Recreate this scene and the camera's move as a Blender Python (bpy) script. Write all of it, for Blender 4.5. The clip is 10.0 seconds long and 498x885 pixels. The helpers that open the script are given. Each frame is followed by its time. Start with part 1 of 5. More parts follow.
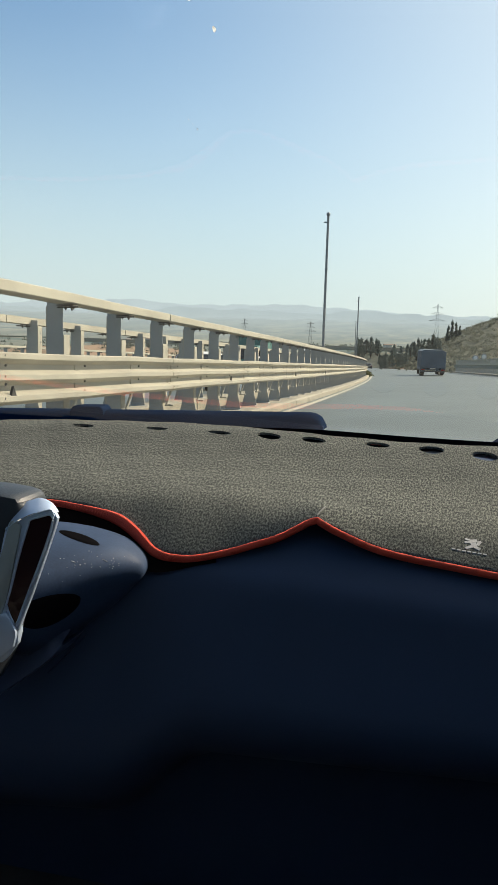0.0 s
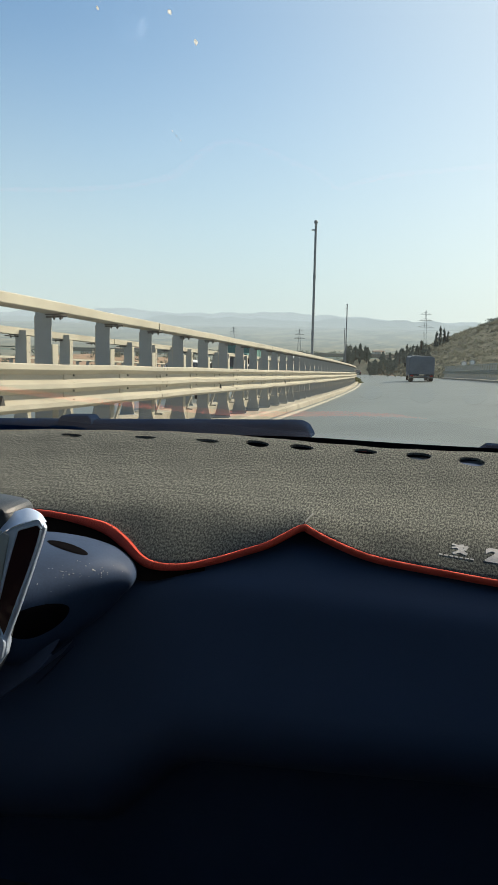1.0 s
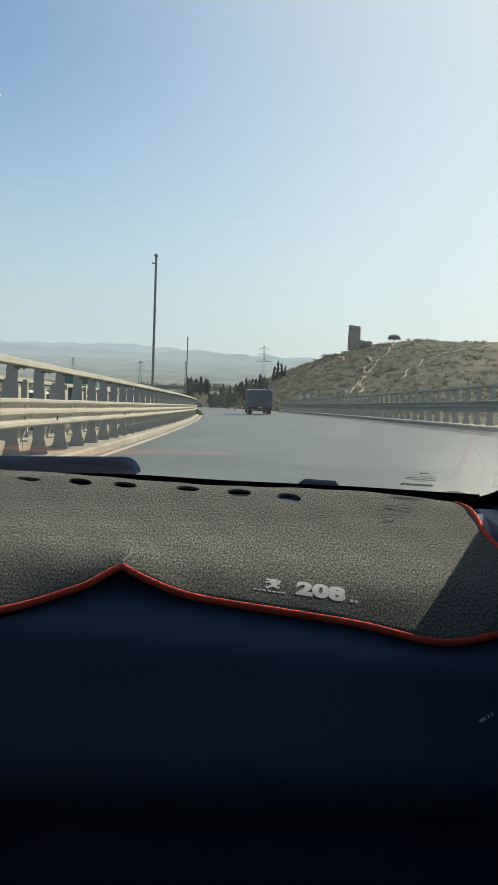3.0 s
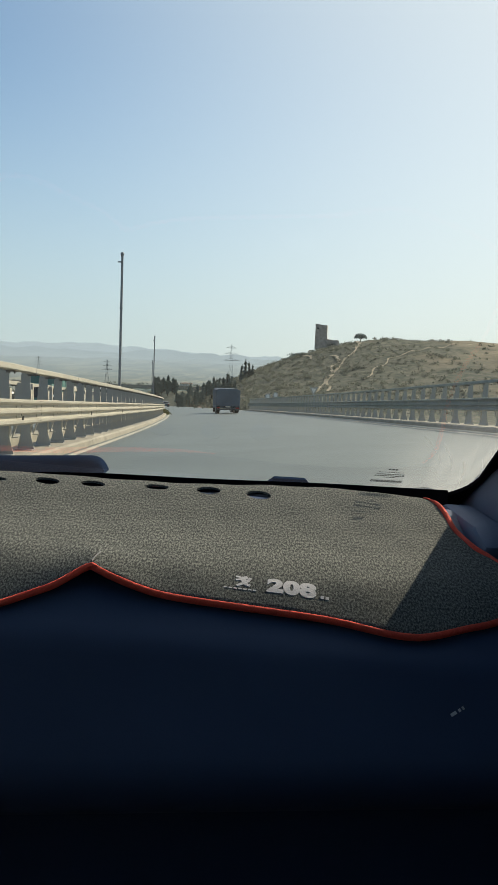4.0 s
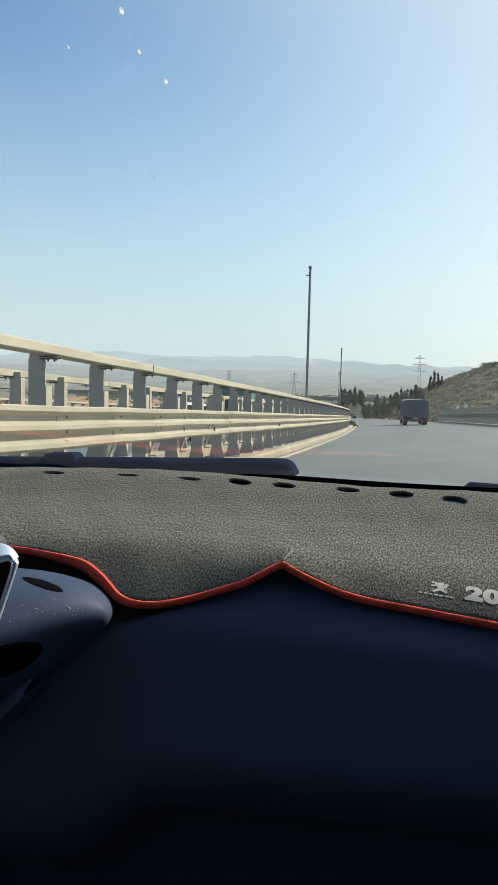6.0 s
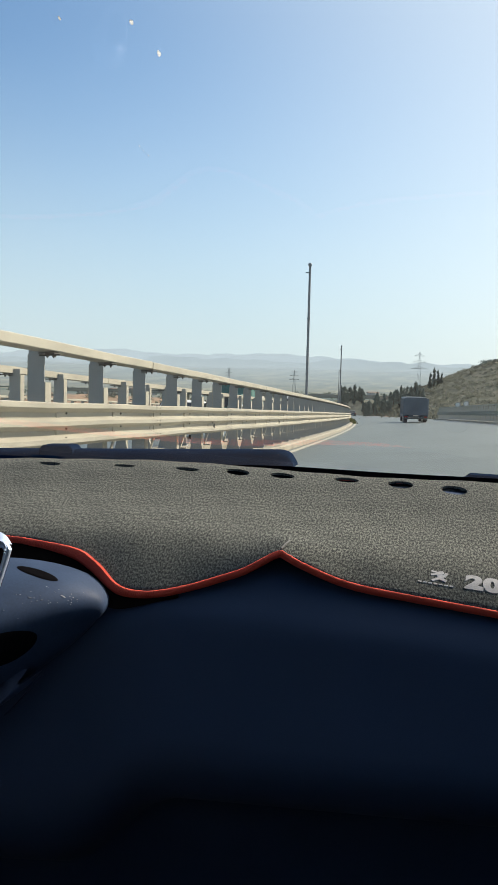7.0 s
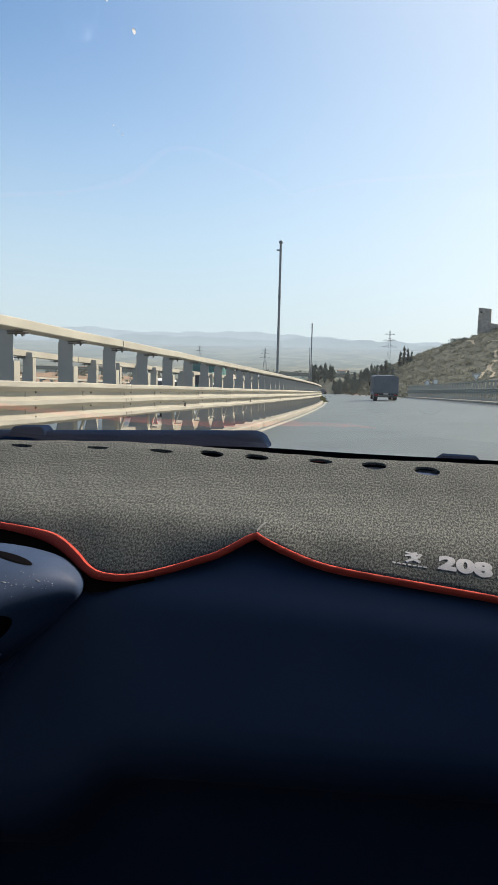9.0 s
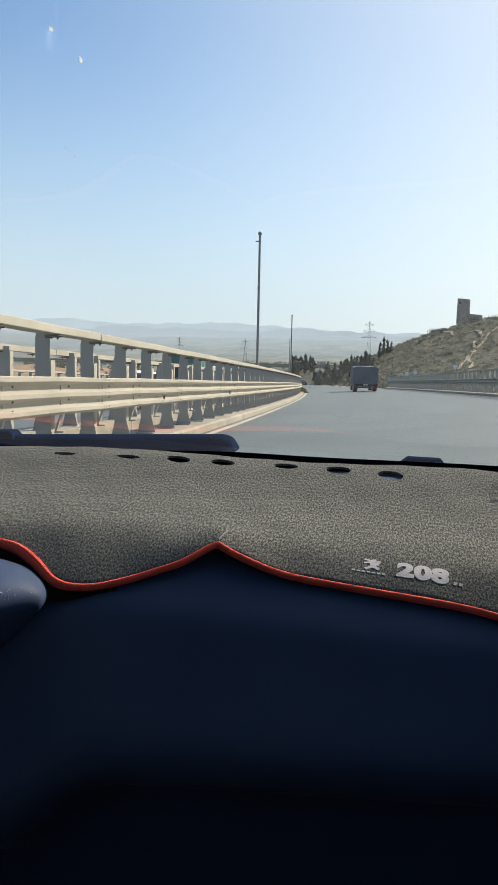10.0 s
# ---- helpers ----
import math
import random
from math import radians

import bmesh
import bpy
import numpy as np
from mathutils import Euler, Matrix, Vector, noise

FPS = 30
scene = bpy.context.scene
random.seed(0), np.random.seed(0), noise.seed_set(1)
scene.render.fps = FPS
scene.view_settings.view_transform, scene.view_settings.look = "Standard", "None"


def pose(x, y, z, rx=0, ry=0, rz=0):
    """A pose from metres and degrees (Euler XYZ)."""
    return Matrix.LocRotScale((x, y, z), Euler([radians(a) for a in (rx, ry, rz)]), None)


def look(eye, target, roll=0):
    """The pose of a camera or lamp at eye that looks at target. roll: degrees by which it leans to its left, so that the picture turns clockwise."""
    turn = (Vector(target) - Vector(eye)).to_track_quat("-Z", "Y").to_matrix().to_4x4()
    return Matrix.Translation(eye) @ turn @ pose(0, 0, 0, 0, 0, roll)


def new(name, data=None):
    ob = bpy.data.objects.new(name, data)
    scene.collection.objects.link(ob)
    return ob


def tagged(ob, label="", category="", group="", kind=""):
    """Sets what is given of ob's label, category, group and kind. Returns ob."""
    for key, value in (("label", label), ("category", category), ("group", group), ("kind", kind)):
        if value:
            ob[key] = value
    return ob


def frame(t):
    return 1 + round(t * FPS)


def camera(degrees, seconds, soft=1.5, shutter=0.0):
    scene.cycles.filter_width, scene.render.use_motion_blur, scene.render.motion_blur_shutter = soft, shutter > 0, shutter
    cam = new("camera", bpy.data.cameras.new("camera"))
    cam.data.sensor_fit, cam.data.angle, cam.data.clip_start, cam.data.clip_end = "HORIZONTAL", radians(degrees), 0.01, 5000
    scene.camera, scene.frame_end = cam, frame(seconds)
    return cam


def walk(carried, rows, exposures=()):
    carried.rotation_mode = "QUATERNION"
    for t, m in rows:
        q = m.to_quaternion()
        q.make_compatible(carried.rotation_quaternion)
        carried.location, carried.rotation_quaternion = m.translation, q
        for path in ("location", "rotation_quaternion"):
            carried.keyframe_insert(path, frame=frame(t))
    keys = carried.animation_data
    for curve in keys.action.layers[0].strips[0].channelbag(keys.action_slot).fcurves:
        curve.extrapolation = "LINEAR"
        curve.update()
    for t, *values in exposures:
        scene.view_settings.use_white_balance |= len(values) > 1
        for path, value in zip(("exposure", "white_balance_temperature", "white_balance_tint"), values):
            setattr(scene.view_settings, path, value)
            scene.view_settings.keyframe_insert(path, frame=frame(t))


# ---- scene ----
cam = camera(34.0, 10.0)
EXPOSURE = [(0.0, 0.90, 6620, 11), (2.0, 0.78, 6500, 11), (3.0, 0.66, 6430, 11), (4.5, 0.67, 6500, 11), (5.5, 0.86, 6440, 10), (6.0, 0.89, 6400, 11), (7.5, 0.90, 6290, 15), (9.0, 0.91, 6230, 17), (10.0, 0.91, 6290, 17)]
PATH = [
    (0, (-0.001, -0.021, 1.143), (-0.415, 1.917, 0.874), 3.2),
    (0.5, (0.004, -0.025, 1.142), (-0.407, 1.916, 0.887), 2.8),
    (1, (0.003, -0.024, 1.144), (-0.389, 1.921, 0.895), 2.7),
    (1.5, (0.009, -0.028, 1.145), (-0.347, 1.926, 0.911), 2.8),
    (2, (0.006, -0.031, 1.142), (-0.309, 1.933, 0.933), 3.2),
    (2.5, (0.025, -0.024, 1.135), (-0.223, 1.953, 0.952), 3.1),
    (3, (0.032, -0.04, 1.157), (0.02, 1.954, 1.007), 3.7),
    (3.2, (0.026, -0.041, 1.152), (0.081, 1.953, 1.007), 3.7),
    (4.3, (0.031, -0.032, 1.154), (0.098, 1.961, 1.006), 3.5),
    (4.5, (0.03, -0.034, 1.141), (0.025, 1.962, 1.011), 3.8),
    (5, (0.038, -0.03, 1.157), (-0.166, 1.953, 1.0), 3.0),
    (5.5, (0.023, -0.015, 1.125), (-0.341, 1.946, 0.981), 2.8),
    (6, (0.022, -0.018, 1.137), (-0.365, 1.939, 0.993), 2.9),
    (7.5, (0.024, -0.002, 1.12), (-0.361, 1.955, 0.963), 2.8),
    (8, (0.024, -0.005, 1.12), (-0.349, 1.953, 0.956), 2.5),
    (8.5, (0.011, -0.002, 1.124), (-0.327, 1.963, 0.956), 2.9),
    (9, (0.018, -0.005, 1.129), (-0.295, 1.96, 0.93), 2.9),
    (9.5, (0.016, -0.006, 1.111), (-0.249, 1.967, 0.92), 3.8),
    (10, (0.041, -0.011, 1.153), (-0.224, 1.959, 0.935), 2.7),
]
# the car leans a little to its outer side in the bend, and all that rides in it leans with it
LEANING = pose(0, 0, 1.143) @ pose(0, 0, 0, 0, 1.5, 0) @ pose(0, 0, -1.143)
walk(cam, [(t, LEANING @ look(eye, goal, roll)) for t, eye, goal, roll in PATH], EXPOSURE)

# ---- daylight ----
SUN_AZ, SUN_EL = 45.8, 37.9          # degrees right of the road's direction, and above the horizon
world = bpy.data.worlds.new("sky")
scene.world = world
world.use_nodes = True
wn = world.node_tree.nodes
sky = wn.new("ShaderNodeTexSky")
sky.sky_type, sky.sun_disc = "NISHITA", False
sky.sun_elevation, sky.sun_rotation = radians(SUN_EL), radians(SUN_AZ)
sky.air_density, sky.dust_density, sky.ozone_density, sky.altitude = 1.0, 0.35, 3.0, 100
wl = world.node_tree.links
to_sun = Vector((math.sin(radians(SUN_AZ)) * math.cos(radians(SUN_EL)), math.cos(radians(SUN_AZ)) * math.cos(radians(SUN_EL)), math.sin(radians(SUN_EL))))


def wmath(op, a, b):
    """A sum of two values in the sky's nodes."""
    k = wn.new("ShaderNodeMath")
    k.operation, k.use_clamp = op, False
    for i, v in enumerate((a, b)):
        if isinstance(v, (int, float)):
            k.inputs[i].default_value = v
        else:
            wl.new(v, k.inputs[i])
    return k.outputs[0]


def wrange(a, lo, hi, to_lo, to_hi):
    k = wn.new("ShaderNodeMapRange")
    k.interpolation_type = "SMOOTHSTEP"
    for i, v in enumerate((lo, hi, to_lo, to_hi)):
        k.inputs[i + 1].default_value = v
    wl.new(a, k.inputs[0])
    return k.outputs[0]


# summer haze: dense near the horizon all round, and brighter towards the sun
way, cut_z, near_sun = wn.new("ShaderNodeTexCoord"), wn.new("ShaderNodeSeparateXYZ"), wn.new("ShaderNodeVectorMath")
near_sun.operation = "DOT_PRODUCT"
near_sun.inputs[1].default_value = to_sun
wl.new(way.outputs["Generated"], cut_z.inputs[0])
wl.new(way.outputs["Generated"], near_sun.inputs[0])
low = wrange(cut_z.outputs[2], -0.06, 0.41, 0.95, 0.0)
glare = wmath("POWER", wrange(near_sun.outputs["Value"], 0.40, 1.05, 0.0, 1.0), 1.0)
thick = wmath("SUBTRACT", 1.0, wmath("MULTIPLY", wmath("SUBTRACT", 1.0, low), wmath("SUBTRACT", 1.0, wmath("MULTIPLY", glare, 0.75))))
clear, haze, both = wn.new("ShaderNodeMix"), wn.new("ShaderNodeMix"), wn.new("ShaderNodeMix")
clear.data_type = haze.data_type = both.data_type = "RGBA"
clear.blend_type, clear.inputs[0].default_value, clear.inputs[7].default_value = "MULTIPLY", 1.0, (0.073, 0.082, 0.080, 1)
wl.new(sky.outputs[0], clear.inputs[6])
haze.inputs[6].default_value, haze.inputs[7].default_value = (0.385, 0.44, 0.46, 1), (0.715, 0.70, 0.632, 1)
wl.new(glare, haze.inputs[0])
wl.new(thick, both.inputs[0])
wl.new(clear.outputs[2], both.inputs[6])
wl.new(haze.outputs[2], both.inputs[7])
wl.new(both.outputs[2], wn["Background"].inputs["Color"])
wn["Background"].inputs["Strength"].default_value = 1.0
sun = new("sun", bpy.data.lights.new("sun", "SUN"))
sun.data.energy, sun.data.angle, sun.data.color = 4.3, radians(0.6), (1.0, 0.87, 0.68)
sun.matrix_world = look(to_sun * 50, (0, 0, 0))


# ---- materials ----
def material(name, color, rough=0.6, metal=0.0, spots=0.25, scale=6.0, color2=None, fine=60.0, bump=0.15, depth=0.004, spec=0.5):
    """A worn surface: two colours mixed by noise at two scales, uneven gloss and a fine relief."""
    m = bpy.data.materials.new(name)
    m.use_nodes = True
    nt, n = m.node_tree, m.node_tree.nodes
    b = n["Principled BSDF"]
    co = n.new("ShaderNodeTexCoord")
    big, small = n.new("ShaderNodeTexNoise"), n.new("ShaderNodeTexNoise")
    big.inputs["Scale"].default_value, big.inputs["Detail"].default_value = scale, 5
    small.inputs["Scale"].default_value, small.inputs["Detail"].default_value = fine, 3
    mix, mix2, ramp = n.new("ShaderNodeMix"), n.new("ShaderNodeMix"), n.new("ShaderNodeValToRGB")
    mix.data_type = mix2.data_type = "RGBA"
    c2 = color2 or tuple(c * (1 - spots) for c in color)
    mix.inputs[6].default_value, mix.inputs[7].default_value = (*color, 1), (*c2, 1)
    ramp.color_ramp.elements[0].position, ramp.color_ramp.elements[1].position = 0.35, 0.68
    mix2.blend_type = "MULTIPLY"
    mix2.inputs[0].default_value = min(1.0, spots * 1.5)
    for t in (big, small):
        nt.links.new(co.outputs["Object"], t.inputs["Vector"])
    nt.links.new(big.outputs[0], ramp.inputs[0])
    nt.links.new(ramp.outputs[0], mix.inputs[0])
    nt.links.new(mix.outputs[2], mix2.inputs[6])
    nt.links.new(small.outputs[0], mix2.inputs[7])
    nt.links.new(mix2.outputs[2], b.inputs["Base Color"])
    b.inputs["Roughness"].default_value, b.inputs["Metallic"].default_value = rough, metal
    b.inputs["Specular IOR Level"].default_value = spec
    bp = n.new("ShaderNodeBump")
    bp.inputs["Strength"].default_value, bp.inputs["Distance"].default_value = bump, depth
    nt.links.new(small.outputs[0], bp.inputs["Height"])
    nt.links.new(bp.outputs[0], b.inputs["Normal"])
    return m


def fleece():
    """Charcoal looped fleece: standing loops with pale tips and dark gaps, in loose rows, worn unevenly."""
    m = bpy.data.materials.new("charcoal_fleece")
    m.use_nodes = True
    nt, n = m.node_tree, m.node_tree.nodes
    b = n["Principled BSDF"]
    co, sep, along, weave = n.new("ShaderNodeTexCoord"), n.new("ShaderNodeSeparateXYZ"), n.new("ShaderNodeMath"), n.new("ShaderNodeCombineXYZ")
    nt.links.new(co.outputs["Object"], sep.inputs[0])
    nt.links.new(sep.outputs[0], weave.inputs[0])
    rise = n.new("ShaderNodeMath")
    rise.operation, rise.inputs[1].default_value = "MULTIPLY", 0.80
    nt.links.new(sep.outputs[2], rise.inputs[0])
    along.operation, along.inputs[1].default_value = "MULTIPLY_ADD", 0.20
    nt.links.new(sep.outputs[1], along.inputs[0])
    nt.links.new(rise.outputs[0], along.inputs[2])
    nt.links.new(along.outputs[0], weave.inputs[1])
    tone = []
    for scale, detail in ((900, 1.0), (440, 1.2), (13, 3)):
        k = n.new("ShaderNodeTexNoise")
        k.inputs["Scale"].default_value, k.inputs["Detail"].default_value = scale, detail
        nt.links.new((weave if scale > 100 else co).outputs["Vector" if scale > 100 else "Object"], k.inputs["Vector"])
        tone.append(k)
    rows = n.new("ShaderNodeTexWave")
    rows.bands_direction = "Y"
    rows.inputs["Scale"].default_value, rows.inputs["Distortion"].default_value, rows.inputs["Detail"].default_value, rows.inputs["Detail Scale"].default_value = 75, 5.0, 2, 2.5
    nt.links.new(weave.outputs[0], rows.inputs["Vector"])
    fine = n.new("ShaderNodeMath")
    fine.operation, fine.inputs[1].default_value = "MULTIPLY", 0.6
    nt.links.new(tone[0].outputs[0], fine.inputs[0])
    height = fine.outputs[0]
    for src, share in ((tone[1].outputs[0], 0.85), (rows.outputs[1], 0.035)):
        k = n.new("ShaderNodeMath")
        k.operation, k.inputs[1].default_value = "MULTIPLY_ADD", share
        nt.links.new(src, k.inputs[0])
        nt.links.new(height, k.inputs[2])
        height = k.outputs[0]
    ramp, worn, mix = n.new("ShaderNodeValToRGB"), n.new("ShaderNodeValToRGB"), n.new("ShaderNodeMix")
    e = ramp.color_ramp.elements
    e[0].position, e[0].color = 0.58, (0.044, 0.047, 0.047, 1)
    e[1].position, e[1].color = 0.895, (0.197, 0.207, 0.183, 1)
    k = e.new(0.745)
    k.color = (0.099, 0.106, 0.097, 1)
    worn.color_ramp.elements[0].color = (0.72, 0.73, 0.75, 1)
    mix.data_type, mix.blend_type, mix.inputs[0].default_value = "RGBA", "MULTIPLY", 1.0
    nt.links.new(height, ramp.inputs[0])
    nt.links.new(tone[2].outputs[0], worn.inputs[0])
    nt.links.new(ramp.outputs[0], mix.inputs[6])
    nt.links.new(worn.outputs[0], mix.inputs[7])
    nt.links.new(mix.outputs[2], b.inputs["Base Color"])
    b.inputs["Roughness"].default_value, b.inputs["Specular IOR Level"].default_value = 1.0, 0.03
    bp = n.new("ShaderNodeBump")
    bp.inputs["Strength"].default_value, bp.inputs["Distance"].default_value = 0.3, 0.0010
    nt.links.new(height, bp.inputs["Height"])
    nt.links.new(bp.outputs[0], b.inputs["Normal"])
    return m


def cord_material():
    """Red overlocked edging: close ribs across the cord."""
    m = material("red_edging", (0.93, 0.115, 0.07), 0.75, spots=0.12, scale=40, fine=900, bump=0.3, depth=0.001, spec=0.2)
    nt, n = m.node_tree, m.node_tree.nodes
    w, co, bp = n.new("ShaderNodeTexWave"), n.new("ShaderNodeTexCoord"), n.new("ShaderNodeBump")
    w.inputs["Scale"].default_value, w.inputs["Distortion"].default_value, w.inputs["Detail Scale"].default_value = 290, 1.2, 4
    bp.inputs["Strength"].default_value, bp.inputs["Distance"].default_value = 0.8, 0.0015
    nt.links.new(co.outputs["Object"], w.inputs["Vector"])
    nt.links.new(w.outputs[1], bp.inputs["Height"])
    nt.links.new(bp.outputs[0], n["Principled BSDF"].inputs["Normal"])
    return m


def glass(name, gloss_rough=0.02, tint=(0.93, 0.97, 0.95)):
    """A thin pane: clear, with a mirror gloss that grows at a slant and a thin film of road dust that also stands in
    for haze.
    """
    m = bpy.data.materials.new(name)
    m.use_nodes = True
    nt, n = m.node_tree, m.node_tree.nodes
    n.remove(n["Principled BSDF"])
    tr, gl, mx, fr = n.new("ShaderNodeBsdfTransparent"), n.new("ShaderNodeBsdfGlossy"), n.new("ShaderNodeMixShader"), n.new("ShaderNodeFresnel")
    tr.inputs[0].default_value = (*tint, 1)
    gl.inputs["Roughness"].default_value = gloss_rough
    fr.inputs["IOR"].default_value = 1.31
    nt.links.new(fr.outputs[0], mx.inputs[0])
    nt.links.new(tr.outputs[0], mx.inputs[1])
    nt.links.new(gl.outputs[0], mx.inputs[2])
    film, dust, grime, co, rg = n.new("ShaderNodeMixShader"), n.new("ShaderNodeBsdfTranslucent"), n.new("ShaderNodeTexNoise"), n.new("ShaderNodeTexCoord"), n.new("ShaderNodeMapRange")
    dust.inputs[0].default_value = (0.9, 0.9, 0.86, 1)
    grime.inputs["Scale"].default_value, grime.inputs["Detail"].default_value = 3.0, 4
    rg.inputs["From Min"].default_value, rg.inputs["From Max"].default_value = 0.3, 0.75
    rg.inputs["To Min"].default_value, rg.inputs["To Max"].default_value = 0.004, 0.013
    nt.links.new(co.outputs["Object"], grime.inputs["Vector"])
    nt.links.new(grime.outputs[0], rg.inputs[0])
    sep, end, low, extra, streak, sm, total = (n.new("ShaderNode" + k) for k in ("SeparateXYZ", "MapRange", "MapRange", "Math", "TexNoise", "Mapping", "Math"))
    nt.links.new(co.outputs["Object"], sep.inputs[0])
    for node, axis, lo, hi in ((end, 0, 0.24, 0.46), (low, 1, 0.95, 1.25)):
        node.interpolation_type = "SMOOTHSTEP"
        node.inputs["From Min"].default_value, node.inputs["From Max"].default_value = lo, hi
        nt.links.new(sep.outputs[axis], node.inputs[0])
    sm.inputs["Scale"].default_value, sm.inputs["Rotation"].default_value = (60, 7, 1), (0, 0, 0.5)
    nt.links.new(co.outputs["Object"], sm.inputs["Vector"])
    nt.links.new(sm.outputs[0], streak.inputs["Vector"])
    streak.inputs["Scale"].default_value, streak.inputs["Detail"].default_value = 1.0, 4
    extra.operation = total.operation = "MULTIPLY"
    nt.links.new(end.outputs[0], extra.inputs[0])
    nt.links.new(low.outputs[0], extra.inputs[1])
    nt.links.new(extra.outputs[0], total.inputs[0])
    nt.links.new(streak.outputs[0], total.inputs[1])
    smear = n.new("ShaderNodeMath")
    smear.operation, smear.inputs[1].default_value = "MULTIPLY_ADD", 0.30
    nt.links.new(total.outputs[0], smear.inputs[0])
    nt.links.new(rg.outputs[0], smear.inputs[2])
    nt.links.new(smear.outputs[0], film.inputs[0])
    nt.links.new(mx.outputs[0], film.inputs[1])
    nt.links.new(dust.outputs[0], film.inputs[2])
    nt.links.new(film.outputs[0], n["Material Output"].inputs[0])
    return m


def land_material():
    """Dry farmland: a patchwork of stubble, bare soil and green fields, with scrub mottling."""
    m = bpy.data.materials.new("farmland")
    m.use_nodes = True
    nt, n = m.node_tree, m.node_tree.nodes
    b = n["Principled BSDF"]
    co, mp, vo, no, fine = n.new("ShaderNodeTexCoord"), n.new("ShaderNodeMapping"), n.new("ShaderNodeTexVoronoi"), n.new("ShaderNodeTexNoise"), n.new("ShaderNodeTexNoise")
    mp.inputs["Scale"].default_value, mp.inputs["Rotation"].default_value = (0.0042, 0.0085, 0.004), (0, 0, 0.3)
    vo.inputs["Scale"].default_value = 1.0
    no.inputs["Scale"].default_value, no.inputs["Detail"].default_value = 0.02, 6
    fine.inputs["Scale"].default_value, fine.inputs["Detail"].default_value = 0.9, 6
    nt.links.new(co.outputs["Object"], mp.inputs["Vector"])
    nt.links.new(mp.outputs[0], vo.inputs["Vector"])
    nt.links.new(co.outputs["Object"], no.inputs["Vector"])
    nt.links.new(co.outputs["Object"], fine.inputs["Vector"])
    sep, ramp = n.new("ShaderNodeSeparateColor"), n.new("ShaderNodeValToRGB")
    nt.links.new(vo.outputs["Color"], sep.inputs[0])
    nt.links.new(sep.outputs[0], ramp.inputs[0])
    e = ramp.color_ramp.elements
    e[0].color, e[1].color, e[1].position = (0.13, 0.165, 0.155, 1), (0.28, 0.265, 0.22, 1), 1.0
    for p, c in ((0.3, (0.16, 0.19, 0.17)), (0.5, (0.205, 0.222, 0.19)), (0.75, (0.245, 0.24, 0.20))):
        k = e.new(p)
        k.color = (*c, 1)
    m1, m2 = n.new("ShaderNodeMix"), n.new("ShaderNodeMix")
    m1.data_type = m2.data_type = "RGBA"
    m1.blend_type = m2.blend_type = "MULTIPLY"
    m1.inputs[0].default_value, m2.inputs[0].default_value = 0.45, 0.35
    nt.links.new(ramp.outputs[0], m1.inputs[6])
    nt.links.new(no.outputs[0], m1.inputs[7])
    nt.links.new(m1.outputs[2], m2.inputs[6])
    nt.links.new(fine.outputs[0], m2.inputs[7])
    gain = n.new("ShaderNodeMix")
    gain.data_type, gain.blend_type = "RGBA", "MULTIPLY"
    gain.inputs[0].default_value, gain.inputs[7].default_value = 1.0, (1.10, 1.20, 1.27, 1)
    nt.links.new(m2.outputs[2], gain.inputs[6])
    nt.links.new(gain.outputs[2], b.inputs["Base Color"])
    b.inputs["Roughness"].default_value = 1.0
    b.inputs["Specular IOR Level"].default_value = 0.05
    return m


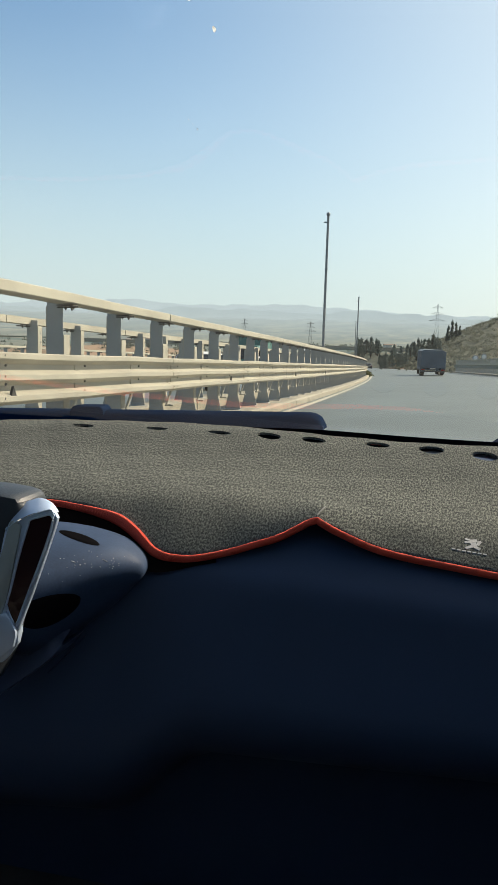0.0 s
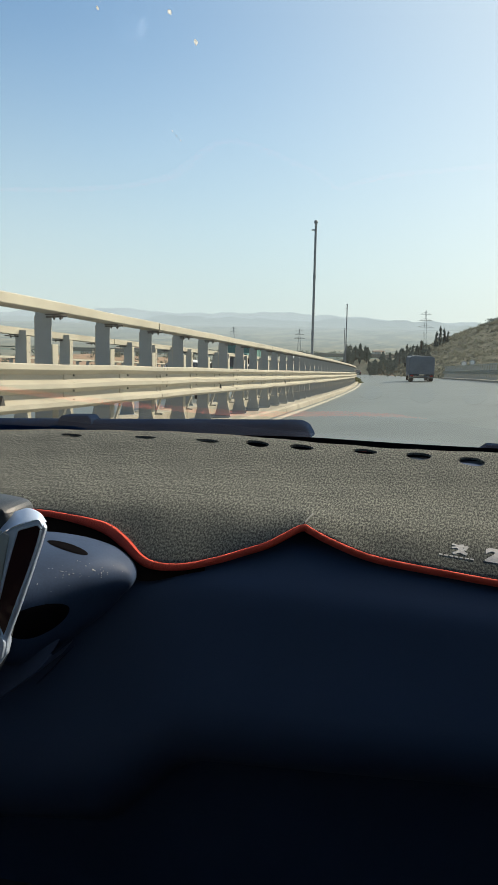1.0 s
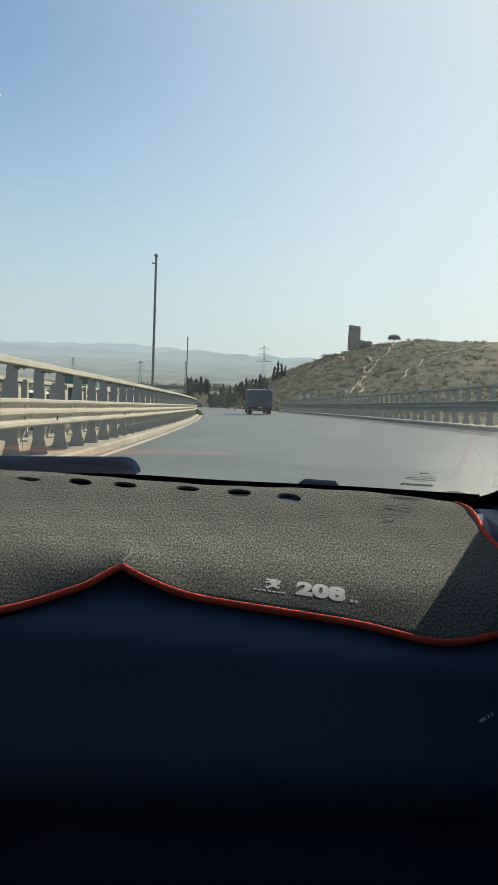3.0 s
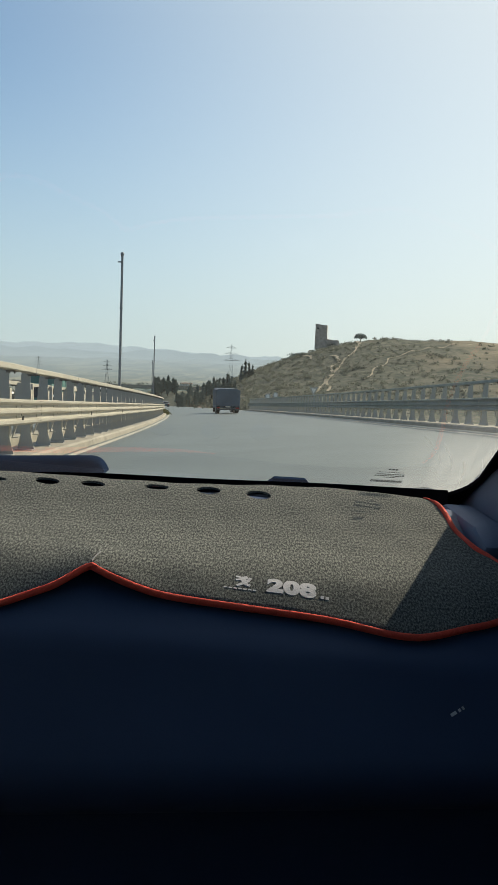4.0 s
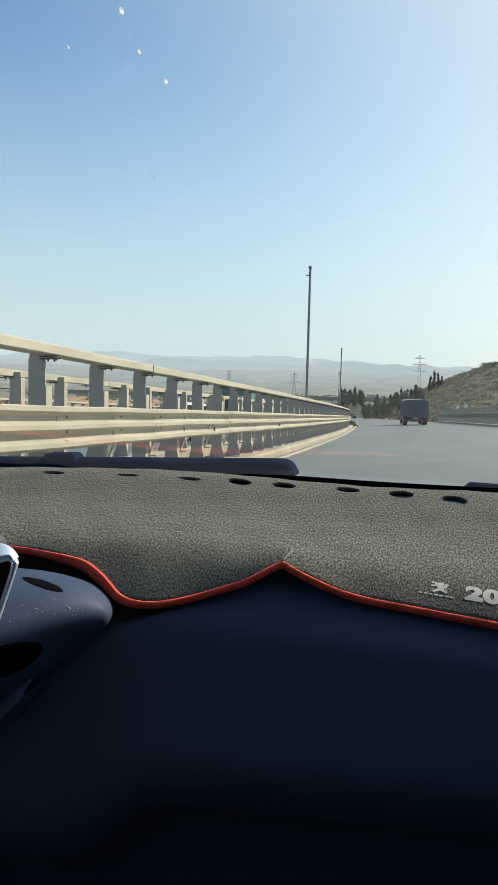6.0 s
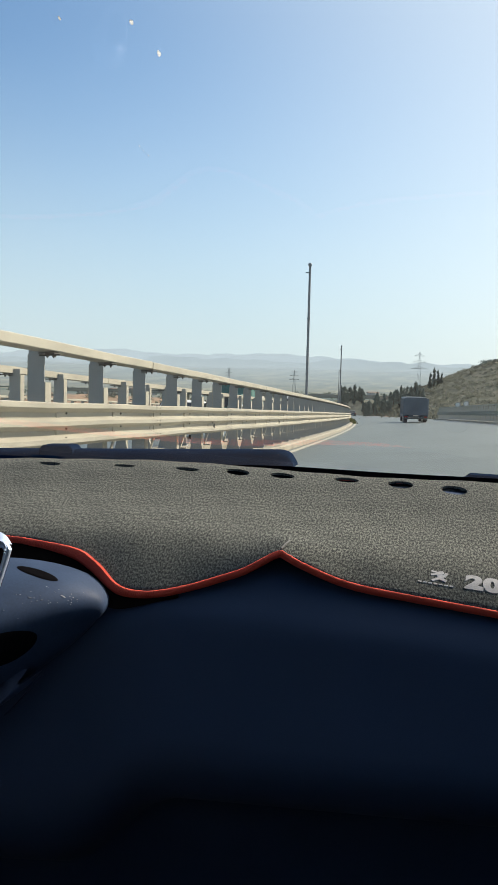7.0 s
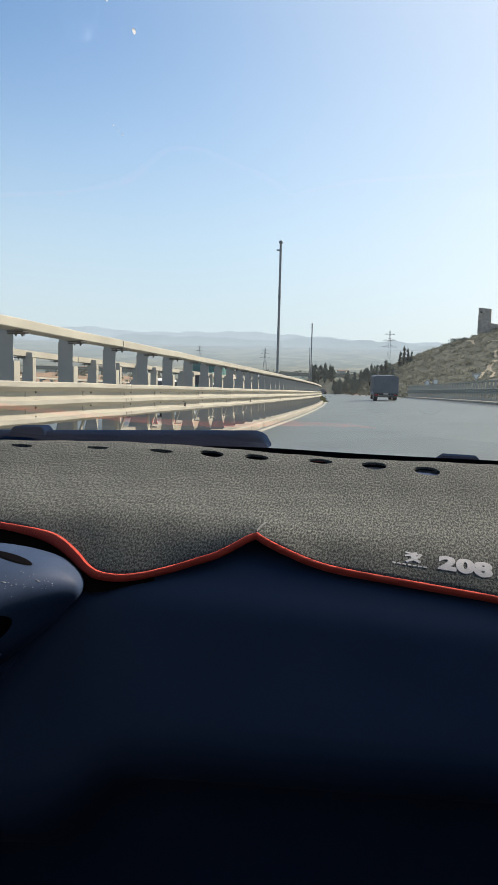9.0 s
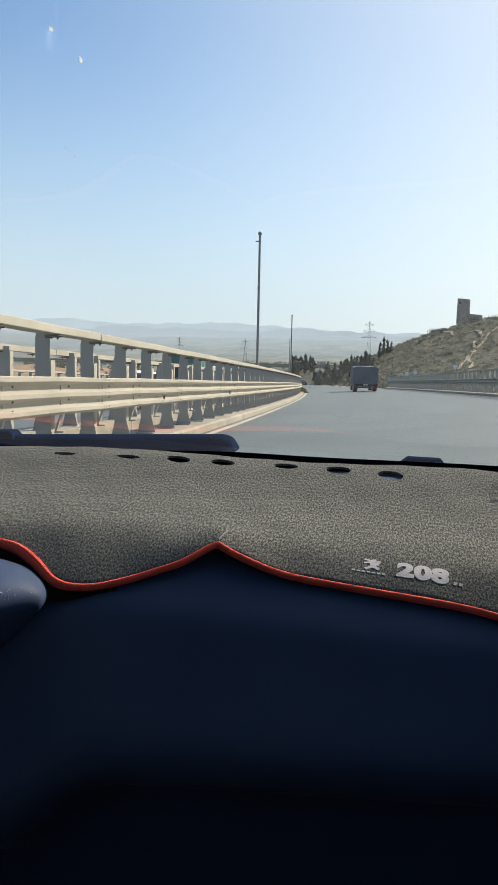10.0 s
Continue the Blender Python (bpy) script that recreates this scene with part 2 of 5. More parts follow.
def hill_material():
    """The dry hill: grey-green scrub turf on the rough slope, mown straw stubble in rows on the broad top."""
    m = material("dry_hillside", (0.29, 0.255, 0.19), 1.0, spots=0.3, scale=0.05, color2=(0.21, 0.19, 0.14), fine=0.7, bump=0.5, depth=0.3, spec=0.05)
    nt, n = m.node_tree, m.node_tree.nodes
    b = n["Principled BSDF"]
    straw = b.inputs["Base Color"].links[0].from_socket
    co, sep, no, edge, turf, ramp, rows, mp, mx, mul = (n.new("ShaderNode" + k) for k in ("TexCoord", "SeparateXYZ", "TexNoise", "MapRange", "TexNoise", "ValToRGB", "TexNoise", "Mapping", "Mix", "Mix"))
    nt.links.new(co.outputs["Object"], sep.inputs[0])
    no.inputs["Scale"].default_value, no.inputs["Detail"].default_value = 0.06, 4
    nt.links.new(co.outputs["Object"], no.inputs["Vector"])
    add = n.new("ShaderNodeMath")
    add.operation = "MULTIPLY_ADD"
    add.inputs[1].default_value = 110.0
    nt.links.new(no.outputs[0], add.inputs[0])
    nt.links.new(sep.outputs[0], add.inputs[2])
    edge.inputs["From Min"].default_value, edge.inputs["From Max"].default_value = 112, 138
    nt.links.new(add.outputs[0], edge.inputs[0])
    turf.inputs["Scale"].default_value, turf.inputs["Detail"].default_value, turf.inputs["Roughness"].default_value = 0.45, 6, 0.7
    nt.links.new(co.outputs["Object"], turf.inputs["Vector"])
    e = ramp.color_ramp.elements
    e[0].position, e[0].color, e[1].position, e[1].color = 0.37, (0.062, 0.076, 0.062, 1), 0.68, (0.186, 0.176, 0.140, 1)
    nt.links.new(turf.outputs[0], ramp.inputs[0])
    mp.inputs["Scale"].default_value = (0.02, 0.35, 0.35)
    nt.links.new(co.outputs["Object"], mp.inputs["Vector"])
    nt.links.new(mp.outputs[0], rows.inputs["Vector"])
    rows.inputs["Scale"].default_value, rows.inputs["Detail"].default_value = 1.0, 4
    mx.data_type = mul.data_type = "RGBA"
    mul.blend_type, mul.inputs[0].default_value = "OVERLAY", 0.35
    nt.links.new(straw, mul.inputs[6])
    nt.links.new(rows.outputs[0], mul.inputs[7])
    nt.links.new(edge.outputs[0], mx.inputs[0])
    nt.links.new(ramp.outputs[0], mx.inputs[6])
    nt.links.new(mul.outputs[2], mx.inputs[7])
    nt.links.new(mx.outputs[2], b.inputs["Base Color"])
    return m


def far_material(name, color, glow):
    """Distant hills as a plain backdrop: the miles of bright air before them are put into their glow."""
    m = bpy.data.materials.new(name)
    m.use_nodes = True
    nt, n = m.node_tree, m.node_tree.nodes
    b = n["Principled BSDF"]
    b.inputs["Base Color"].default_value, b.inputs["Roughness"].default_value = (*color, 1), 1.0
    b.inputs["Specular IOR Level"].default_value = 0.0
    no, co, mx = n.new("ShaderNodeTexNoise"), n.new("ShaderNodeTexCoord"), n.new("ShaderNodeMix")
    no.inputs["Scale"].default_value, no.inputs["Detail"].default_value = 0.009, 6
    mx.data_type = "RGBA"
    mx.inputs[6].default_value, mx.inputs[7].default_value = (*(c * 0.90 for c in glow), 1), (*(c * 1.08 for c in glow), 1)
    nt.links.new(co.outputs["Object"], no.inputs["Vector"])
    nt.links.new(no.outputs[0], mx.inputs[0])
    # paler glow painted towards the foot of the slopes, for thicker air
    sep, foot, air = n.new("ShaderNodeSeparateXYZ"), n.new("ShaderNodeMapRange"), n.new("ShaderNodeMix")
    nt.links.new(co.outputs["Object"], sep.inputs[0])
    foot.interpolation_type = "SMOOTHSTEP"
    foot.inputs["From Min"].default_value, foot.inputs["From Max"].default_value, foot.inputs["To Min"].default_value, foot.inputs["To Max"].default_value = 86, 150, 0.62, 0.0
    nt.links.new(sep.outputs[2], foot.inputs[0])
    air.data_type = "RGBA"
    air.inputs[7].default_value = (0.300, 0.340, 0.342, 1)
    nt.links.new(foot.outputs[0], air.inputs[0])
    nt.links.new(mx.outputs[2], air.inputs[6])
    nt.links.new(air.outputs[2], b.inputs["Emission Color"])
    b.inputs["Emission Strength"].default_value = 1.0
    return m


ASPHALT = material("asphalt", (0.133, 0.161, 0.160), 0.52, spots=0.22, scale=0.5, fine=45, bump=0.3, depth=0.004, spec=0.4)
WHITE_LINE = material("road_paint", (0.62, 0.58, 0.48), 0.7, spots=0.3, scale=3, fine=80)
CONCRETE = material("kerb_concrete", (0.42, 0.385, 0.305), 0.85, spots=0.3, scale=1.5, fine=40, bump=0.4)
WALL_CONCRETE = material("barrier_concrete", (0.52, 0.46, 0.35), 0.85, spots=0.2, scale=0.8, fine=30, bump=0.3)
ZINC = material("galvanised_steel", (0.475, 0.445, 0.362), 0.6, metal=0.0, spots=0.2, scale=2.0, fine=90, bump=0.1, spec=0.4)
# ZINC darkened for the outer barrier, which is seen against the light
BACKLIT_ZINC = material("backlit_grey_steel", (0.34, 0.375, 0.335), 0.65, spots=0.25, scale=2.0, fine=90, bump=0.1, spec=0.3)
# darker post steel, shade of the web put into its colour
SHADED_ZINC = material("shaded_post_steel", (0.35, 0.365, 0.35), 0.6, metal=0.0, spots=0.12, scale=3, fine=25, bump=0.05)
BOLT = material("dark_bolt_steel", (0.07, 0.065, 0.055), 0.6, metal=0.3)
POLE = material("pole_steel", (0.25, 0.27, 0.28), 0.5, metal=0.2, spots=0.2)
LAND = land_material()
DRY_HILL = hill_material()
RED_EARTH = material("red_earth", (0.40, 0.285, 0.205), 1.0, spots=0.3, scale=0.12, color2=(0.30, 0.23, 0.16), fine=1.2, bump=0.4, depth=0.2, spec=0.05)
PATH_DIRT = material("pale_dirt_track", (0.43, 0.37, 0.265), 1.0, spots=0.25, scale=0.6, fine=5, bump=0.3)
# stone lightened to carry the haze over its shaded face
STONE = material("old_tower_stone", (0.66, 0.57, 0.47), 0.95, spots=0.35, scale=0.9, fine=3.5, bump=0.5, depth=0.08)
# conifer leaf paled past its own tone, in place of haze
PINE = material("haze_paled_conifer_leaf", (0.22, 0.28, 0.27), 0.85, spots=0.4, scale=0.8, fine=8, spec=0.2)
SCRUB = material("dry_scrub_leaf", (0.25, 0.265, 0.22), 0.9, spots=0.4, scale=0.7, fine=8, spec=0.1)
# paler leaf for trees far off: haze put into the colour
FAR_PALE_LEAF = material("haze_paled_grove_leaf", (0.22, 0.25, 0.22), 0.9, spots=0.35, scale=0.3, fine=4, spec=0.1)
WEED = material("verge_weed_leaf", (0.16, 0.17, 0.07), 0.85, spots=0.4, scale=2, fine=20, spec=0.1)


def leafy(m, share):
    """Leaves pass part of the light to their far side."""
    nt, n = m.node_tree, m.node_tree.nodes
    b, tl, mx = n["Principled BSDF"], n.new("ShaderNodeBsdfTranslucent"), n.new("ShaderNodeMixShader")
    nt.links.new(b.inputs["Base Color"].links[0].from_socket, tl.inputs[0])
    mx.inputs[0].default_value = share
    nt.links.new(b.outputs[0], mx.inputs[1])
    nt.links.new(tl.outputs[0], mx.inputs[2])
    nt.links.new(mx.outputs[0], n["Material Output"].inputs[0])


for leaf, share in ((PINE, 0.55), (SCRUB, 0.5), (FAR_PALE_LEAF, 0.5), (WEED, 0.4)):
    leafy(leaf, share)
BARK = material("bark", (0.12, 0.09, 0.065), 0.95, spots=0.35, scale=4, fine=30)
DASH = material("navy_black_dash_plastic", (0.045, 0.070, 0.126), 0.5, spots=0.12, scale=5, fine=700, bump=0.12, depth=0.0006, spec=0.13)
# pod plastic made lighter, for the light on the lower moulding
MOULDING = material("light_lifted_navy_moulding", (0.060, 0.085, 0.150), 0.55, spots=0.15, scale=20, fine=420, bump=0.1, depth=0.0006, spec=0.12)
POD = material("dusty_blue_black_plastic", (0.044, 0.072, 0.134), 0.58, spots=0.25, scale=20, fine=420, bump=0.14, depth=0.0007, spec=0.11)
TRIM = material("grey_pillar_trim", (0.095, 0.130, 0.20), 0.7, spots=0.1, scale=10, fine=300)
BLACK = material("matt_black_rubber", (0.006, 0.006, 0.007), 0.7, spots=0.1, spec=0.0)
# navy base stands for sky sheen on the black wiper
WIPER_BLACK = material("sky_tinted_black_wiper", (0.006, 0.018, 0.048), 0.42, spots=0.15, scale=20, spec=0.0)
UNIT = material("dark_grey_screen_case", (0.022, 0.030, 0.040), 0.5, spots=0.15, scale=30, fine=500)
# the sky's blue reflection is put into the silver's base colour
SILVER = material("sky_tinted_silver_trim", (0.52, 0.63, 0.79), 0.36, metal=0.4, spots=0.06, scale=20)
PALE_GREY = material("pale_satin_panel", (0.33, 0.375, 0.37), 0.5, spots=0.08, scale=20)
GLOSS_RED = material("dark_red_gloss", (0.030, 0.012, 0.013), 0.10, spots=0.1)
PRINT = material("pale_grey_print", (0.46, 0.47, 0.48), 0.85, spots=0.12, scale=150, fine=500)
SHADE_LINING = material("dark_brown_edge_shade", (0.014, 0.010, 0.008), 1.0, spots=0.2, scale=60, spec=0.0)
THREAD = material("pale_grey_thread", (0.20, 0.21, 0.21), 0.9, spots=0.2, scale=200, fine=900)
INK = material("black_print", (0.02, 0.02, 0.02), 0.6)
SPLAT = material("dried_splash", (0.11, 0.13, 0.16), 0.8, spots=0.2, scale=200)
sn = SPLAT.node_tree.nodes
thin, both = sn.new("ShaderNodeBsdfTranslucent"), sn.new("ShaderNodeMixShader")
thin.inputs[0].default_value, both.inputs[0].default_value = (0.86, 0.88, 0.88, 1), 0.75
SPLAT.node_tree.links.new(sn["Principled BSDF"].outputs[0], both.inputs[1])
SPLAT.node_tree.links.new(thin.outputs[0], both.inputs[2])
SPLAT.node_tree.links.new(both.outputs[0], sn["Material Output"].inputs[0])
SIDE_GLASS = glass("tinted_side_glass", tint=(0.87, 0.90, 0.89))
# for the unseen floor and rear, to bounce light onto the dashboard
CARPET = material("grey_car_carpet", (0.12, 0.116, 0.112), 0.95, spots=0.2, scale=12, fine=200, spec=0.05)
ROOF_LINING = material("roof_lining", (0.48, 0.48, 0.46), 0.95, spots=0.1)
FLEECE, CORD, CLEAR = fleece(), cord_material(), glass("windscreen_glass")
CAR_GLASS = material("tinted_car_glass", (0.015, 0.018, 0.02), 0.06, spots=0.05)
TYRE = material("tyre_rubber", (0.02, 0.02, 0.02), 0.85, spots=0.2)
RIM = material("wheel_metal", (0.4, 0.4, 0.4), 0.4, metal=0.6)
PAINT_WHITE = material("white_car_paint", (0.78, 0.77, 0.74), 0.3, spots=0.08, scale=2)
PAINT_GREEN = material("faded_green_truck_paint", (0.05, 0.20, 0.19), 0.5, spots=0.25, scale=2)
TARP_GREEN = material("green_tarpaulin", (0.07, 0.22, 0.20), 0.7, spots=0.25, scale=1.2, fine=12, bump=0.5, depth=0.02)
TARP_GREY = material("grey_tarpaulin", (0.095, 0.140, 0.185), 0.7, spots=0.25, scale=0.8, fine=10, bump=0.4, depth=0.02)
PAINT_DARK = material("dark_grey_car_paint", (0.06, 0.065, 0.07), 0.35, spots=0.1)
# shade on the white van's front, given as dark blue paint
PAINT_VAN_SHADE = material("van_front_shade_blue", (0.03, 0.04, 0.065), 0.35, spots=0.1)
RED_LENS = material("red_lamp_lens", (0.4, 0.02, 0.02), 0.25)
CLEAR_LENS = material("clear_lamp_lens", (0.6, 0.6, 0.6), 0.15)
PLATE = material("pale_plate", (0.7, 0.69, 0.6), 0.5)
HOUSE_WALL = material("limewashed_wall", (0.62, 0.58, 0.5), 0.9, spots=0.2, scale=0.5)
HOUSE_ROOF = material("brown_roof", (0.3, 0.2, 0.15), 0.9, spots=0.3)
SIGN_FACE = material("dull_sign_face", (0.45, 0.45, 0.42), 0.6)
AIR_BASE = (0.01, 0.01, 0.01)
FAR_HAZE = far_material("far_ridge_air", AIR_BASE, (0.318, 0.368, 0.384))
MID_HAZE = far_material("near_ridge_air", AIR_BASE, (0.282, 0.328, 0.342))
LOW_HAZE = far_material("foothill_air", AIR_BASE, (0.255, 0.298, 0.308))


def far_plain_material():
    """The plain miles off, a plain backdrop: long field strips and tree rows, with haze painted into the glow by
    distance.
    """
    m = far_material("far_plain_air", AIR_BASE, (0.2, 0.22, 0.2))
    nt, n = m.node_tree, m.node_tree.nodes
    b = n["Principled BSDF"]
    co, mp, strips, dots, far, tint, shade, mul = (n.new("ShaderNode" + k) for k in ("TexCoord", "Mapping", "TexNoise", "TexNoise", "MapRange", "ValToRGB", "ValToRGB", "Mix"))
    nt.links.new(co.outputs["Object"], mp.inputs["Vector"])
    mp.inputs["Scale"].default_value = (0.0100, 0.0020, 0.0)
    nt.links.new(mp.outputs[0], strips.inputs["Vector"])
    strips.inputs["Scale"].default_value, strips.inputs["Detail"].default_value, strips.inputs["Roughness"].default_value = 1.0, 5, 0.62
    dots.inputs["Scale"].default_value, dots.inputs["Detail"].default_value = 1.0, 3
    groves = n.new("ShaderNodeMapping")
    groves.inputs["Scale"].default_value = (0.060, 0.010, 0.0)
    nt.links.new(co.outputs["Object"], groves.inputs["Vector"])
    nt.links.new(groves.outputs[0], dots.inputs["Vector"])
    sep, both = n.new("ShaderNodeSeparateXYZ"), n.new("ShaderNodeMath")
    nt.links.new(co.outputs["Object"], sep.inputs[0])
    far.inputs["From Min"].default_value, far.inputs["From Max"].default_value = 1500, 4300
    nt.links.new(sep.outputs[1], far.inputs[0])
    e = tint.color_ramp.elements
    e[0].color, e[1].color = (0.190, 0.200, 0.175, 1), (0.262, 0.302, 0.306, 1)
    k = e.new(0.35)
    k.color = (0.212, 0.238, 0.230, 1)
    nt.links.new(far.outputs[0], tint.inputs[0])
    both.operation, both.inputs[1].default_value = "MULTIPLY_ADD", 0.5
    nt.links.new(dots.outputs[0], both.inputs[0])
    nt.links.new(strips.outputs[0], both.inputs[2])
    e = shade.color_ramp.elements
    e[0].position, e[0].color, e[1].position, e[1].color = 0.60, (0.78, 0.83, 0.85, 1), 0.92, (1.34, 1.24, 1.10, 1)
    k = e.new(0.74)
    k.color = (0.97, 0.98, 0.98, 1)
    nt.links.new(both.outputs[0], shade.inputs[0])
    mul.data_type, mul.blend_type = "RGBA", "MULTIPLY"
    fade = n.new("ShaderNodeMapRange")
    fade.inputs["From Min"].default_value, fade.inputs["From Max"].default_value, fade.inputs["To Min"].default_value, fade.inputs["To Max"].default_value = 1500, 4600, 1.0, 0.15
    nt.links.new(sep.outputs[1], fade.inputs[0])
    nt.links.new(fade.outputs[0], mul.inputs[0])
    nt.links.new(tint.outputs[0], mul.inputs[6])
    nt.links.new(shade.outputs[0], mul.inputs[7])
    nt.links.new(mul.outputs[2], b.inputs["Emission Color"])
    return m


FAR_PLAIN = far_plain_material()


# ---- mesh helpers ----
def mesh_of(name, verts, faces, mat, smooth=False, sharp=35):
    me = bpy.data.meshes.new(name)
    me.from_pydata([tuple(map(float, v)) for v in verts], [], [tuple(map(int, f)) for f in faces])
    me.update()
    if mat:
        me.materials.append(mat)
    if smooth:
        me.polygons.foreach_set("use_smooth", [True] * len(me.polygons))
        me.set_sharp_from_angle(angle=radians(sharp))
    return me


def part(name, bm, mat, parent=None, label="", smooth=False, m=None):
    """One bmesh (or a mesh already made) as one mesh object under a thing or a part."""
    if isinstance(bm, bmesh.types.BMesh):
        me = bpy.data.meshes.new(name)
        bmesh.ops.recalc_face_normals(bm, faces=bm.faces)
        bm.to_mesh(me)
        bm.free()
        me.materials.append(mat)
        if smooth:
            me.polygons.foreach_set("use_smooth", [True] * len(me.polygons))
            me.set_sharp_from_angle(angle=radians(40))
    else:
        me = bm
    ob = new(name, me)
    if m is not None:
        ob.matrix_basis = m
    if parent:
        ob.parent = parent
    if label:
        ob["label"] = label
    return ob


def thing(name, label, category, group="", kind="", m=None):
    ob = new(name)
    ob.empty_display_size = 0.1
    if m is not None:
        ob.matrix_basis = m
    return tagged(ob, label, category, group, kind)


def box(bm, c, s, turn=None, bevel=0.0):
    """A box of full size s round c, with its edges taken off by bevel."""
    m = Matrix.Translation(c) @ (turn or Matrix.Identity(4)) @ Matrix.Diagonal((*s, 1))
    g = bmesh.ops.create_cube(bm, size=1, matrix=m)
    if bevel:
        es = {e for v in g["verts"] for e in v.link_edges}
        bmesh.ops.bevel(bm, geom=list(es), offset=bevel, segments=2, affect="EDGES", profile=0.5)
    return bm


def prism(bm, outline, lo, hi, axis="x", bevel=0.0):
    """An outline of (a, b) pairs drawn out from lo to hi along an axis."""
    def p(a, b, k):
        return {"x": (k, a, b), "y": (a, k, b), "z": (a, b, k)}[axis]
    v0, v1 = [bm.verts.new(p(a, b, lo)) for a, b in outline], [bm.verts.new(p(a, b, hi)) for a, b in outline]
    fs = [bm.faces.new(v0), bm.faces.new(v1[::-1])]
    n = len(outline)
    for i in range(n):
        fs.append(bm.faces.new((v0[i], v1[i], v1[(i + 1) % n], v0[(i + 1) % n])))
    bmesh.ops.recalc_face_normals(bm, faces=fs)
    if bevel:
        es = {e for v in v0 + v1 for e in v.link_edges}
        bmesh.ops.bevel(bm, geom=list(es), offset=bevel, segments=2, affect="EDGES", profile=0.5)
    return bm


def tube(bm, a, b, r0, r1=None, sides=10):
    a, b = Vector(a), Vector(b)
    bmesh.ops.create_cone(bm, cap_ends=True, segments=sides, radius1=r0, radius2=r0 if r1 is None else r1, depth=(b - a).length,
                          matrix=Matrix.Translation((a + b) / 2) @ (b - a).to_track_quat("Z", "Y").to_matrix().to_4x4())
    return bm


def ease(a, b, x):
    t = np.clip((x - a) / (b - a), 0.0, 1.0)
    return t * t * (3 - 2 * t)


# ---- the road: a left-hand bend on a falling, banked bridge ----
BEND, FALL, BANK, RAIL_LAT, RAIL_Z = 1209.0, 0.0311, 0.046, -3.42, 0.089


def on_road(u, lat, h=0.0):
    """A place u metres along the road, lat metres right of the camera's line and h above the surface."""
    side = lat - RAIL_LAT
    cross = RAIL_Z + (BANK * side if side > 0 else 0.019 * side)
    fall = FALL * min(u, 420.0)
    return Vector(((BEND + lat) * math.cos(u / BEND) - BEND, (BEND + lat) * math.sin(u / BEND), h - fall + cross))


def road_pose(u, lat, h=0.0):
    """A pose that stands upright at a place of the road and faces along it."""
    return Matrix.Translation(on_road(u, lat, h)) @ Matrix.Rotation(u / BEND, 4, "Z")


def sweep(name, outline, u0, u1, step, mat, closed=True, wobble=0.0, smooth=False):
    """An outline of (lat, h) pairs drawn along the road."""
    n = max(2, int(round((u1 - u0) / step)) + 1)
    rng = random.Random(name + str(u0))
    verts, faces, k = [], [], len(outline)
    for i in range(n):
        u = u0 + (u1 - u0) * i / (n - 1)
        a, b = rng.uniform(-wobble, wobble), rng.uniform(-wobble, wobble)
        verts += [on_road(u, lat + a, h + b) for lat, h in outline]
    for i in range(n - 1):
        for j in range(k if closed else k - 1):
            j2 = (j + 1) % k
            faces.append((i * k + j, i * k + j2, (i + 1) * k + j2, (i + 1) * k + j))
    if closed:
        faces += [tuple(range(k))[::-1], tuple(range((n - 1) * k, n * k))]
    return mesh_of(name, verts, faces, mat, smooth)


road = new("road", sweep("road", [(-2.95, 0.0), (0.6, 0.0), (4.2, 0.0), (8.25, 0.0), (8.25, -0.5), (-2.95, -0.5)], -60, 640, 4, ASPHALT))
tagged(road, "worn pale grey asphalt carriageway bending left downhill", "road", kind="structure")
road_2 = new("road_opposite", sweep("road_opposite", [(-16.0, 0.0), (-5.95, 0.0), (-5.95, -0.5), (-16.0, -0.5)], -60, 640, 4, ASPHALT))
tagged(road_2, "grey asphalt carriageway for oncoming traffic beyond the barrier", "road", kind="structure")
for lat, wide in ((-2.76, 0.16), (7.5, 0.16)):
    ln = new("edge_line", sweep("edge_line", [(lat - wide / 2, 0.004), (lat + wide / 2, 0.004), (lat + wide / 2, 0.0), (lat - wide / 2, 0.0)], -20, 400, 2, WHITE_LINE))
    tagged(ln, "worn off-white painted line along the road edge", "road marking", kind="structure")


# ---- kerbs of the bridge ----
def kerb(name, inner, outer, u0, u1, label):
    """A row of cast kerb blocks under a barrier, with open joints between them."""
    root = thing(name, label, "kerb", kind="structure")
    s = 1 if inner > outer else -1
    u = u0
    while u < u1:
        part("kerb_block", sweep("kerb_block", [(inner, -0.1), (inner - 0.02 * s, 0.11), (inner - 0.06 * s, 0.15), (outer, 0.15), (outer, -0.3)], u + 0.01, min(u + 5.97, u1), 1.5, CONCRETE), None, root)
        u += 6.0
    return root


kerb("kerb", -2.98, -3.95, -22, 82, "stained cream concrete kerb blocks under the bridge barrier")
kerb("kerb", -5.9, -5.0, -24, 82, "cream concrete kerb under the far median barrier")
kerb("kerb", 8.28, 9.2, -20, 112, "grey concrete kerb under the outer bridge barrier")
kerb("kerb", -16.05, -16.9, 0, 82, "cream concrete kerb on the far bridge edge")


